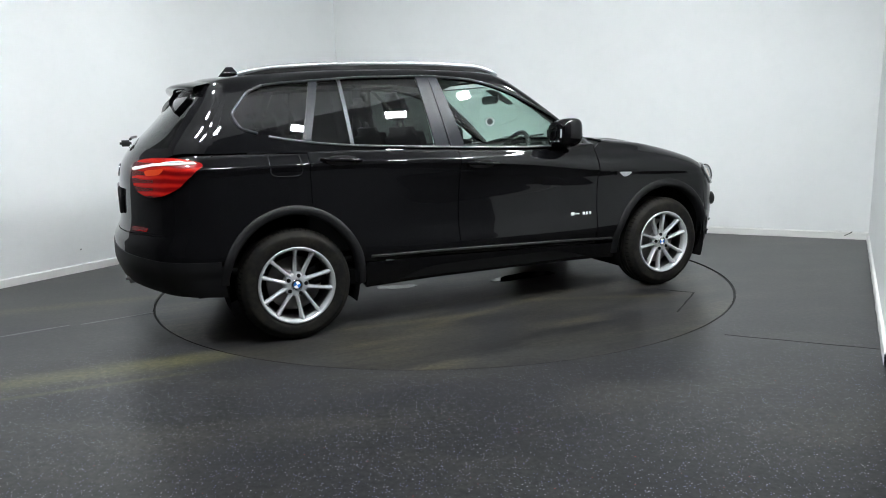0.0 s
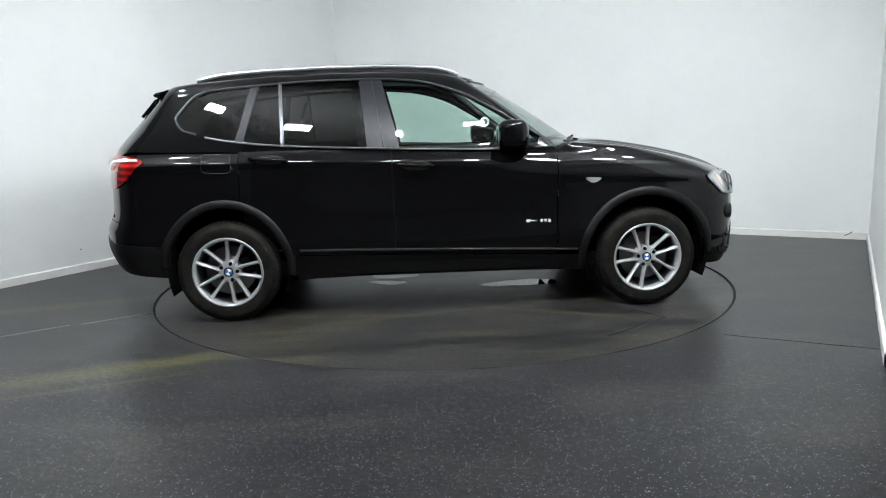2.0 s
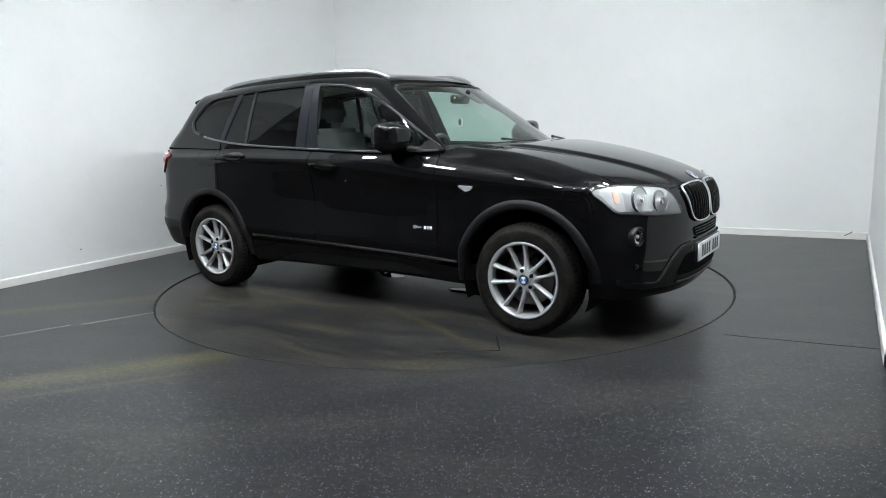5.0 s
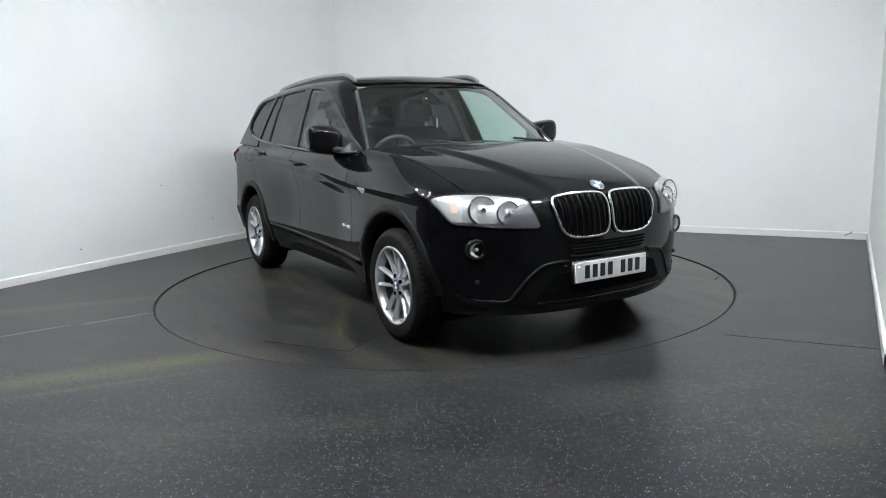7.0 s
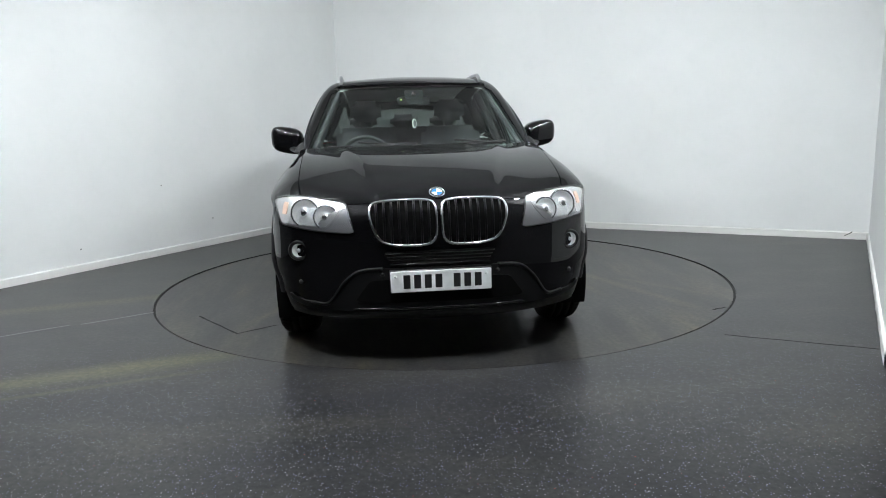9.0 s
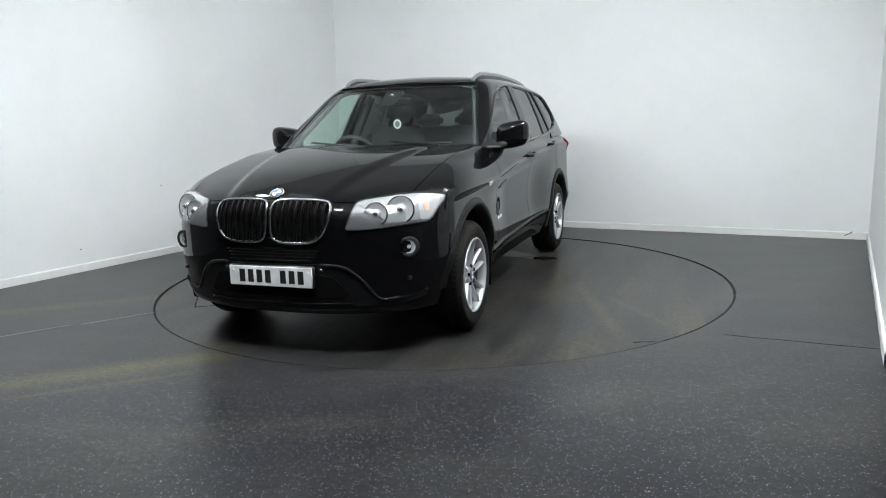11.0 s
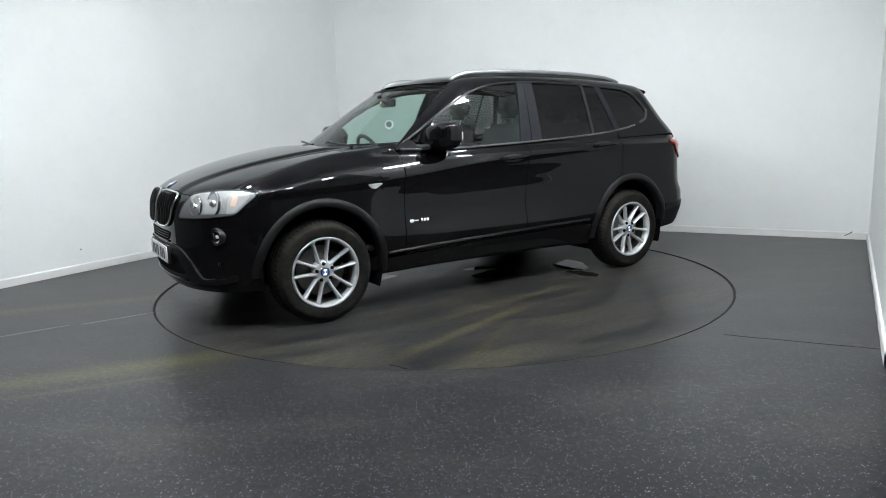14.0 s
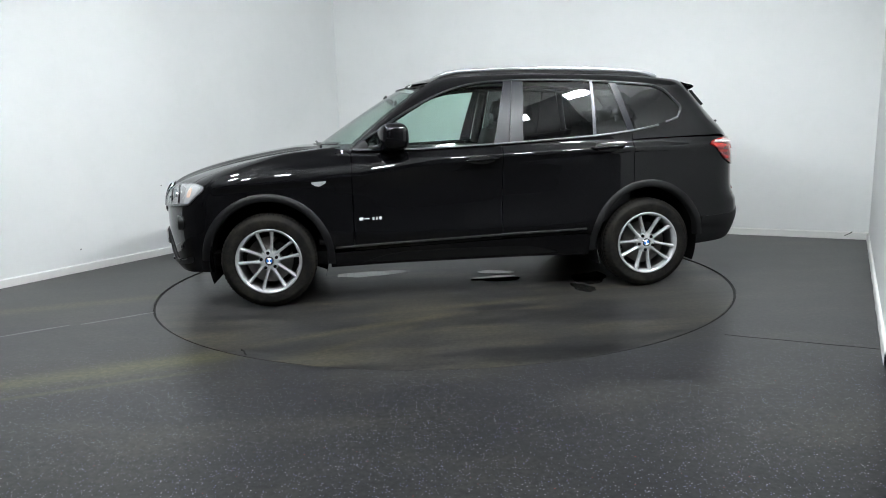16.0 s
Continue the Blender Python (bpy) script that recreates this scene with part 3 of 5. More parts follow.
def polyline(pts, n, closed=True, r=0.25):
    """Points along straight sides with softly rounded corners; r is the share of a side that bends."""
    P = np.array(pts, float)
    m = len(P)
    ctrl = []
    for i in range(m):
        prv, nxt = P[(i - 1) % m], P[(i + 1) % m]
        if not closed and i in (0, m - 1):
            ctrl.append(P[i])
            continue
        for t in np.linspace(0, 1, 5):
            a, b = P[i] + (prv - P[i]) * r, P[i] + (nxt - P[i]) * r
            ctrl.append((1 - t)**2 * a + 2 * t * (1 - t) * P[i] + t**2 * b)
    C = np.array(ctrl + ([ctrl[0]] if closed else []))
    s = np.concatenate([[0], np.cumsum(np.linalg.norm(np.diff(C, axis=0), axis=1))])
    q = np.linspace(0, s[-1], n + 1)[:-1] if closed else np.linspace(0, s[-1], n)
    return np.stack([np.interp(q, s, C[:, k]) for k in range(C.shape[1])], 1)


def tube(name, pts, r, mat, parent, label="", closed=False, sides=8, flat=1.0, up=(0, 0, 1), link_it=True):
    """A round or flattened bar along a line."""
    P = np.array(pts, float)
    n = len(P)
    T = (np.roll(P, -1, 0) - np.roll(P, 1, 0)) if closed else np.gradient(P, axis=0)
    T = T / np.linalg.norm(T, axis=1, keepdims=True)
    upv = np.array(up, float)
    S = np.cross(T, upv)
    S = S / np.maximum(np.linalg.norm(S, axis=1, keepdims=True), 1e-6)
    U = np.cross(S, T)
    rr = np.broadcast_to(np.asarray(r, float), (n,))
    V, F = [], []
    for i in range(n):
        for k in range(sides):
            a = 2 * math.pi * k / sides
            V.append(P[i] + rr[i] * (math.cos(a) * S[i] + flat * math.sin(a) * U[i]))
    for i in range(n if closed else n - 1):
        j = (i + 1) % n
        for k in range(sides):
            q = (k + 1) % sides
            F.append([i * sides + k, i * sides + q, j * sides + q, j * sides + k])
    if not closed:
        F.append(list(range(sides))[::-1])
        F.append([(n - 1) * sides + k for k in range(sides)])
    if not link_it:
        return V, F
    return mesh_object(name, V, F, mat, parent, label)


def ybox(name, x0, x1, y0, y1, z0, z1, mat, parent, bevel=0.01, label="", turn=None):
    bm = box_bm(x0, x1, y0, y1, z0, z1, bevel, 3)
    if turn is not None:
        bmesh.ops.transform(bm, matrix=turn, verts=bm.verts)
    ob = from_bm(name, bm, mat, parent, label)
    areas = [p.area for p in ob.data.polygons]
    for p in ob.data.polygons:
        p.use_smooth = p.area < 0.12 * max(areas) or bevel > 0.035
    return ob


def both(make):
    """Run a builder for the right side (-1) and for the left (1)."""
    for s in (-1, 1):
        make(s)


CAR = new("car")
tagged(CAR, "glossy black five-door SUV with silver alloy wheels on a turntable", "car")

# -- lower body panels, as fans of upright columns --
ARCH_R, ARCH_TRIM = 0.424, 0.480
SILL_TOP = crv([-1.0, -0.23, 0.94], [0.455, 0.43, 0.395])
BELT_LOW = crv([-2.2, -1.9, -1.66, -1.58, -1.29, -1.0, -0.5, 0.0, 0.3, 0.74], [1.36, 1.33, 1.29, 1.245, 1.185, 1.155, 1.128, 1.108, 1.10, 1.105])


def columns(xo, alpha, zb, top, nv, off=0.0):
    """Panel points: column i starts at (xo, 0), points in plan at alpha degrees, and climbs from height zb to the point top(x, y)."""
    n = len(xo)
    a = np.radians(alpha)
    dirs = np.stack([np.cos(a), np.sin(a), np.zeros(n)], -1)
    zc = 0.5
    pb = cast(body_low, np.stack([xo, np.zeros(n), zb], -1), dirs)
    pt = top
    rb = np.hypot(pb[:, 0] - xo, pb[:, 1])
    rt = np.hypot(pt[:, 0] - xo, pt[:, 1])
    fb, ft = np.arctan2(zb - zc, rb), np.arctan2(pt[:, 2] - zc, rt)
    v = np.linspace(0, 1, nv)
    phi = fb[:, None] + (ft - fb)[:, None] * v
    o = np.stack([xo, np.zeros(n), np.full(n, zc)], -1)[:, None]
    d = np.stack([np.cos(phi) * dirs[:, None, 0], np.cos(phi) * dirs[:, None, 1], np.sin(phi)], -1)
    p = cast(body_low, o, d)
    return p + normal(body_low, p) * off if off else p


def top_on(x, y):
    """The height of the lower body over a plan point."""
    o = np.stack([x, y * 0.999, np.full(np.shape(x), 0.5)], -1)
    return cast(body_low, o, np.array([0, 0, 1.0]))


def side_on(f, x, z, s=1):
    o = np.stack(np.broadcast_arrays(np.asarray(x, float), 0.0, np.asarray(z, float)), -1)
    return cast(f, o, np.array([0, float(s), 0]))


def hood_front(y):
    return 2.165 - 0.20 * (np.abs(y) / 0.74) ** 2.6


HOOD_SIDE = crv([0.75, 0.85, 0.95, 1.1, 1.4, 1.8, 2.0], [0.862, 0.83, 0.795, 0.772, 0.762, 0.745, 0.71])
NOSE_O, NOSE_A = 1.0, 46.0
TAIL_O, TAIL_A = -1.25, 136.0


def hood_rim(xo, alpha):
    """Where a plan ray meets the bonnet's outline."""
    a = np.radians(alpha)
    lo, hi = np.zeros(len(a)), np.full(len(a), 2.0)
    for _ in range(34):
        m = (lo + hi) / 2
        x, y = xo + m * np.cos(a), np.abs(m * np.sin(a))
        ins = (y < HOOD_SIDE(x)) & (x < hood_front(y))
        lo, hi = np.where(ins, m, lo), np.where(ins, hi, m)
    return xo + lo * np.cos(a), lo * np.sin(a)


ARCH_K = {WB: 0.975, -WB: 0.92}       # arch openings are a little narrower than high


def arch_z(x, cx, r):
    d2 = r * r - ((x - cx) / ARCH_K[cx]) ** 2
    return np.where(d2 > 0, HUB_Z + np.sqrt(np.maximum(d2, 0)), 0.0)


def fender(s):
    nu = 60
    u = np.linspace(0, 1, nu)
    xo = 0.797 + (NOSE_O - 0.797) * u
    al = 90 + (NOSE_A - 90) * u
    xside = xo + 0.915 / np.tan(np.radians(al))
    zb = np.maximum(np.maximum(np.where(xside < 1.2, 0.40, 0.267), arch_z(xside, WB, ARCH_TRIM - 0.02)), 0.267)
    x, y = hood_rim(xo, al)
    p = columns(xo, al, zb, top_on(x, y), 44)
    ob = grid_mesh("front_wing", p if s > 0 else p, M_PAINT, CAR, mirror=s < 0)
    rp = side_on(body_low, 1.02, 0.878)
    loop2 = polyline([(0.965, 0.890), (1.085, 0.886), (1.05, 0.858), (1.02, 0.852)], 28, r=0.2)
    loop = side_on(body_low, loop2[:, 0], loop2[:, 1])
    loop = loop * np.array([1, s, 1])
    fan_mesh("side_repeater", loop if s > 0 else loop[::-1], loop.mean(0), M_CLEAR, ob, body_low, 0.006, 4, 0.008, "clear triangular side repeater lamp")


both(fender)


def doors(s):
    nv, nu = 48, 44
    v = np.linspace(0, 1, nv)[None]
    u = np.linspace(0, 1, nu)[:, None]
    # front door
    x = -0.297 + (0.79 + 0.297) * u + 0 * v
    zt = BELT_LOW(x) - 0.012
    z = SILL_TOP(x) - 0.02 + (zt - SILL_TOP(x) + 0.02) * v
    p = side_on(body_low, x, z)
    fd = grid_mesh("front_door", p, M_PAINT, CAR, mirror=s < 0)
    # rear door, cut round the wheel arch
    zz = 0.425 + (1.165 - 0.425) * v
    arch = -WB + ARCH_K[-WB] * np.sqrt(np.maximum((ARCH_TRIM - 0.02) ** 2 - (zz - HUB_Z) ** 2, 0))
    xr = np.maximum(np.where(zz < HUB_Z + ARCH_TRIM - 0.02, arch, -9), -1.285)
    x = xr + (-0.303 - xr) * u
    zlo = np.maximum(SILL_TOP(x) - 0.02, 0.42)
    z = zlo + (BELT_LOW(x) - 0.012 - zlo) * v
    d_arch = arch_z(x, -WB, ARCH_TRIM - 0.02)
    z = np.maximum(z, np.minimum(d_arch, 0.9))
    p = side_on(body_low, x, z)
    rd = grid_mesh("rear_door", p, M_PAINT, CAR, mirror=s < 0)
    for d, x0, z0 in ((fd, -0.14, 1.005), (rd, -1.09, 1.068)):
        q = side_on(body_low, x0, z0)
        y0 = float(q[1])
        t = np.linspace(-1, 1, 15)
        hp = np.stack([x0 + 0.125 * t, y0 + 0.040 * (1 - t**6) - 0.004, z0 - 0.008 * t + 0 * t], 1) * np.array([1, s, 1])
        tube("handle", hp, 0.017 * (1 - 0.35 * t**4), M_PAINT, d, "black painted pull handle", flat=0.8, sides=10)
        loop2 = np.stack([x0 + 0.10 * np.cos(np.linspace(0, 6.283, 25)[:-1]), z0 - 0.004 + 0.030 * np.sin(np.linspace(0, 6.283, 25)[:-1])], 1)
        L = side_on(body_low, loop2[:, 0], loop2[:, 1]) * np.array([1, s, 1])
        fan_mesh("handle_cup", L if s < 0 else L[::-1], L.mean(0), M_BLACKPLAS, d, body_low, 0.0015, 3, 0.002, "dark recess behind the handle")
    # model badge as plain chrome bars
    for k, (dx, w, h) in enumerate(((0.0, .03, .022), (.037, .045, .008), (.088, .018, .022), (.113, .018, .022), (.138, .018, .022))):
        xa = (0.60 + dx) if s < 0 else (0.74 - dx)
        q = side_on(body_low, xa, 0.607)
        yb = float(q[1])
        ybox("badge_bar", xa - w / 2, xa + w / 2, s * (yb - 0.004) if s > 0 else -(yb + 0.004), s * (yb + 0.004) if s > 0 else -(yb - 0.004), 0.607 - h / 2, 0.607 + h / 2, M_CLEAR, fd, 0.002, "small chrome badge bar")
    # bright line and black cladding along the sill
    xs = np.linspace(-0.93, 0.93, 40)
    ln = side_on(body_low, xs, SILL_TOP(xs) + 0.012) * np.array([1, s, 1])
    tube("door_moulding", ln + np.array([0, s * 0.004, 0]), 0.008, M_BLACKPLAS, CAR, "thin gloss black moulding line", flat=1.0)
    u2 = np.linspace(0, 1, 50)[:, None]
    v2 = np.linspace(0, 1, 10)[None]
    x = -0.96 + 1.93 * u2 + 0 * v2
    z = 0.26 + (SILL_TOP(x) - 0.028 - 0.26) * v2
    p = side_on(body_low, x, z)
    grid_mesh("sill_cladding", p, M_PAINT, CAR, "gloss black sill panel", 0.05, mirror=s < 0)


both(doors)


def rear_quarter(s):
    nu = 56
    u = np.linspace(0, 1, nu)
    xo = -1.29 + (TAIL_O + 1.29) * u
    al = 90 + (TAIL_A - 90) * u
    xside = xo + 0.915 / np.tan(np.radians(al))
    zb = np.maximum(np.where(xside > -1.6, 0.60, 0.525), arch_z(xside, -WB, ARCH_TRIM - 0.02))
    a = np.radians(al)
    pt = cast(body_low, np.stack([xo, 0 * xo, np.full(nu, BELT_Z)], -1), np.stack([np.cos(a), np.sin(a), 0 * a], -1))
    p = columns(xo, al, zb, pt, 36)
    q = grid_mesh("rear_quarter", p, M_PAINT, CAR, mirror=s < 0, skirt=0.01)
    # fuel flap on the right side
    if s < 0:
        L2 = polyline([(-1.52, 1.135), (-1.34, 1.125), (-1.33, 0.985), (-1.52, 0.99)], 40, r=0.25)
        L = side_on(body_low, L2[:, 0], np.minimum(L2[:, 1], 1.11)) * np.array([1, -1, 1])
        tube("fuel_flap_gap", settle(body_low, L, -0.001), 0.0025, M_GAP, q, "dark gap round the fuel flap", closed=True, sides=6)


both(rear_quarter)


def front_bumper():
    nu = 120
    al = np.linspace(-NOSE_A, NOSE_A, nu)
    xo = np.full(nu, NOSE_O)
    x, y = hood_rim(xo, al)
    a = np.abs(al) / NOSE_A
    zb = 0.245 + 0.022 * a**3
    p = columns(xo, al, zb, top_on(x, y), 56)
    return grid_mesh("front_bumper", p, M_PAINT, CAR, skirt=0.03)


BUMPER = front_bumper()


def rear_end():
    nu = 100
    al = np.linspace(TAIL_A, 360 - TAIL_A, nu)
    xo = np.full(nu, TAIL_O)
    a = np.radians(al)
    dirs = np.stack([np.cos(a), np.sin(a), 0 * a], -1)
    pt = cast(body_low, np.stack([xo, 0 * xo, np.full(nu, BELT_Z)], -1), dirs)
    gate = columns(xo, al, np.full(nu, 0.685), pt, 30)
    g = grid_mesh("tailgate", gate, M_PAINT, CAR, skirt=0.01)
    mid = cast(body_low, np.stack([xo, 0 * xo, np.full(nu, 0.68)], -1), dirs)
    bump = columns(xo, al, np.full(nu, 0.535), mid, 12)
    b = grid_mesh("rear_bumper", bump, M_PAINT, CAR, skirt=0.01)
    # black plastic lower half, running forward to the wheel arches
    al2 = np.linspace(122, 238, 120)
    a2 = np.radians(al2)
    xo2 = np.full(120, TAIL_O - 0.0)
    d2 = np.stack([np.cos(a2), np.sin(a2), 0 * a2], -1)
    ztop = 0.60 - 0.075 * np.abs(al2 - 180) / 58
    top = cast(body_low, np.stack([xo2, 0 * xo2, ztop], -1), d2)
    low = columns(xo2, al2, 0.405 - 0.095 * (np.abs(al2 - 180) / 58) ** 1.5, top, 18, 0.004)
    grid_mesh("lower_bumper", low, M_PLASTIC, b, "grained black plastic lower bumper", 0.04)
    for s in (-1, 1):
        L2 = polyline([(0.56, 0.70), (0.80, 0.70), (0.80, 0.722), (0.56, 0.725)], 24, r=0.2)
        L = cast(body_low, np.stack([np.full(24, TAIL_O), L2[:, 0] * 0, L2[:, 1]], -1), np.stack([np.full(24, -1.1), L2[:, 0] * s, L2[:, 0] * 0], -1))
        fan_mesh("reflector", L if s < 0 else L[::-1], L.mean(0), M_RED, b, body_low, 0.005, 3, 0.006, "small red reflector strip")
    ybox("skid_panel", -2.33, -2.2, -0.42, 0.42, 0.36, 0.415, M_SATIN, b, 0.02, "silver skid panel under the bumper")
    ybox("plate_recess", -2.324, -2.300, -0.32, 0.32, 0.78, 0.93, M_BLACKPLAS, g, 0.005, "dark number plate recess")
    return g


GATE = rear_end()


def bonnet():
    ny, nx = 81, 70
    t = np.linspace(-1, 1, ny)[None]
    v = np.linspace(0, 1, nx)[:, None]
    # rear edge follows the foot of the windscreen
    yb = 0.79 * t
    xb = 1.10 - 0.20 * (np.abs(yb) / 0.79) ** 2
    yf = 0.70 * t
    xf = hood_front(yf) - 0.004
    x = xb + (xf - xb) * v
    w = HOOD_SIDE(x[:, -1:]) - 0.004
    y = t * w
    x = xb + (hood_front(y) - 0.004 - xb) * v
    o = np.stack([x, y, np.full(x.shape, 0.55)], -1)
    p = cast(body_low, o, np.array([0, 0, 1.0]))
    return grid_mesh("bonnet", p, M_PAINT, CAR, skirt=0.012)


BONNET = bonnet()


def cowl():
    t = np.linspace(-1, 1, 41)[None]
    v = np.linspace(0, 1, 8)[:, None]
    y = 0.78 * t + 0 * v
    x0 = 0.88 - 0.20 * (np.abs(y) / 0.79) ** 2
    x = x0 + 0.24 * v
    z = 1.118 - 0.03 * np.abs(t) ** 3 - 0.012 * np.sin(v * 3.14) + 0 * x
    c = grid_mesh("cowl_panel", np.stack([x, y, z], -1), M_PLASTIC, CAR, "black plastic scuttle panel below the windscreen", 0.02)
    return c


COWL = cowl()


def arches(s):
    for cx in (WB, -WB):
        name = "wheel_arch_trim"
        lo0, hi0 = (2, 186) if cx > 0 else (-5, 174)
        n = 64
        a = np.radians(np.linspace(lo0, hi0, n))
        prof = [(ARCH_R - 0.004, -0.05), (ARCH_R, 0.004), (ARCH_R + 0.012, 0.012), (ARCH_TRIM - 0.012, 0.011), (ARCH_TRIM, 0.001)]
        P = []
        for r, o in prof:
            x, z = cx + r * ARCH_K[cx] * np.cos(a), HUB_Z + r * np.sin(a)
            q = side_on(body_low, x, np.maximum(z, 0.26))
            q[:, 2] = np.maximum(z, 0.26)
            P.append(q + np.array([0, 1, 0]) * o)
        P = np.stack(P, 1)
        grid_mesh(name, P, M_PLASTIC, CAR, "grained black plastic wheel arch trim", 0, mirror=s < 0)
        # wheel well liner
        yy = np.array([0.90, 0.80, 0.62, 0.55])
        a2 = np.linspace(-0.35, 3.5, 40)
        Q = np.stack([np.stack([cx + 0.426 * ARCH_K[cx] * np.cos(a2), np.full(40, y), HUB_Z + 0.431 * np.sin(a2)], -1) for y in yy], 1)
        cc = np.stack([np.full(40, cx), np.full(40, 0.55), np.full(40, HUB_Z)], -1)[:, None]
        Q = np.concatenate([Q, cc], 1) * np.array([1, s, 1])
        grid_mesh("wheel_well", Q, M_LINER, CAR, "black wheel well liner", 0)


both(arches)
under = prism("underbody", [(-1.95, -.72), (-0.95, -.84), (0.95, -.84), (1.95, -.70), (1.95, .70), (0.95, .84), (-0.95, .84), (-1.95, .72)], 0.285, 0.38, M_LINER, CAR)
ybox("rear_axle", -1.55, -1.25, -0.6, 0.6, 0.25, 0.34, M_LINER, CAR, 0.03)
for s in (-1, 1):
    for cx in (WB, -WB):
        ybox("mud_shield", cx + 0.40, cx + 0.42, min(s * .73, s * .835), max(s * .73, s * .835), 0.272, 0.36, M_LINER, CAR, 0.006, "short black plastic mud shield")

# -- cabin: roof, pillars, glass --
DLO_TOP = crv([-1.60, -1.50, -1.18, -0.8, -0.45, -0.15, 0.0, 0.14, 0.36, 0.60, 0.78], [1.475, 1.502, 1.533, 1.556, 1.562, 1.545, 1.515, 1.468, 1.36, 1.215, 1.10])


def side_pt(x, z, s, off=0.0):
    p = side_on(cabin, x, z)
    if off:
        p = p + normal(cabin, p) * off
    return p * np.array([1, s, 1])


def roof():
    nx, ny = 70, 41
    x = np.linspace(-1.95, 0.325, nx)[:, None]
    t = np.linspace(-1, 1, ny)[None]
    xx = x - 0.155 * np.abs(t) ** 2 * np.clip((x + 0.3) / 0.7, 0, 1)
    y = 0.57 * t + 0 * x
    p = cast(cabin, np.stack([xx, y, np.full(xx.shape, 1.2)], -1), np.array([0, 0, 1.0]))
    r = grid_mesh("roof", p, M_PAINT, CAR, skirt=0.006)
    return r


ROOF = roof()


def cant_rail(s):
    """The painted strip between the side windows and the roof, with the front pillar."""
    n = 90
    x = np.linspace(-1.97, 0.26, n)
    top = cast(cabin, np.stack([x, np.full(n, 0.572), np.full(n, 1.2)], -1), np.array([0, 0, 1.0]))
    zb = np.where(x < -1.5, 1.49 + 0 * x, DLO_TOP(np.maximum(x, -1.5)) + 0.004)
    bot = side_on(cabin, x, zb)
    v = np.linspace(0, 1, 14)[None, :, None]
    P = settle(cabin, bot[:, None] + (top - bot)[:, None] * v)
    grid_mesh("roof_frame", P, M_PAINT, CAR, mirror=s < 0, skirt=0.02)
    # front pillar, from the foot of the windscreen to the roof
    m = 40
    w = np.linspace(0, 1, m)
    xi = 0.79 + (0.262 - 0.79) * w
    zi = DLO_TOP(xi) + 0.004
    inner = side_on(cabin, xi, zi)
    zo = 1.105 + (1.552 - 1.105) * w
    yo = 0.775 + (0.603 - 0.775) * w
    outer = cast(cabin, np.stack([np.full(m, -0.6), yo, zo], -1), np.array([1.0, 0, 0]))
    P = settle(cabin, inner[:, None] + (outer - inner)[:, None] * v)
    grid_mesh("front_pillar", P[::-1], M_PAINT, CAR, mirror=s < 0, skirt=0.03)
    # rear pillar, round the quarter window to the tail
    k = 50
    loop = polyline([(-1.50, 1.505), (-1.585, 1.468), (-1.690, 1.345), (-1.650, 1.268), (-1.50, 1.225), (-1.38, 1.20), (-1.29, 1.18), (-1.287, 1.117)], k, False, 0.22)
    k = len(loop)
    inner = side_on(cabin, loop[:, 0], loop[:, 1])
    q = np.linspace(0, 1, k)
    zo = crv([0, .25, .5, .75, 1.0], [1.515, 1.42, 1.30, 1.20, 1.110])(q)
    yo = crv([0, .25, .5, .75, 1.0], [0.575, 0.625, 0.68, 0.735, 0.78])(q)
    ro = cast(cabin, np.stack([np.full(k, -0.6), yo, zo], -1), np.array([-1.0, 0, 0]))
    P = settle(cabin, inner[:, None] + (ro - inner)[:, None] * np.linspace(0, 1, 22)[None, :, None])
    grid_mesh("rear_pillar", P, M_PAINT, CAR, mirror=s < 0, skirt=0.0)
    # the strip of body under the windows, down to the panels
    xs = np.linspace(-1.30, 0.80, 90)
    hi = side_on(cabin, xs, BELT_LOW(xs))
    lo = side_on(body_low, xs, np.minimum(BELT_LOW(xs) - 0.01, BELT_Z - 0.002))
    P = hi[:, None] + (lo - hi)[:, None] * np.linspace(0, 1, 5)[None, :, None]
    grid_mesh("waist_panel", P[::-1], M_PAINT, CAR, mirror=s < 0, skirt=0)


both(cant_rail)


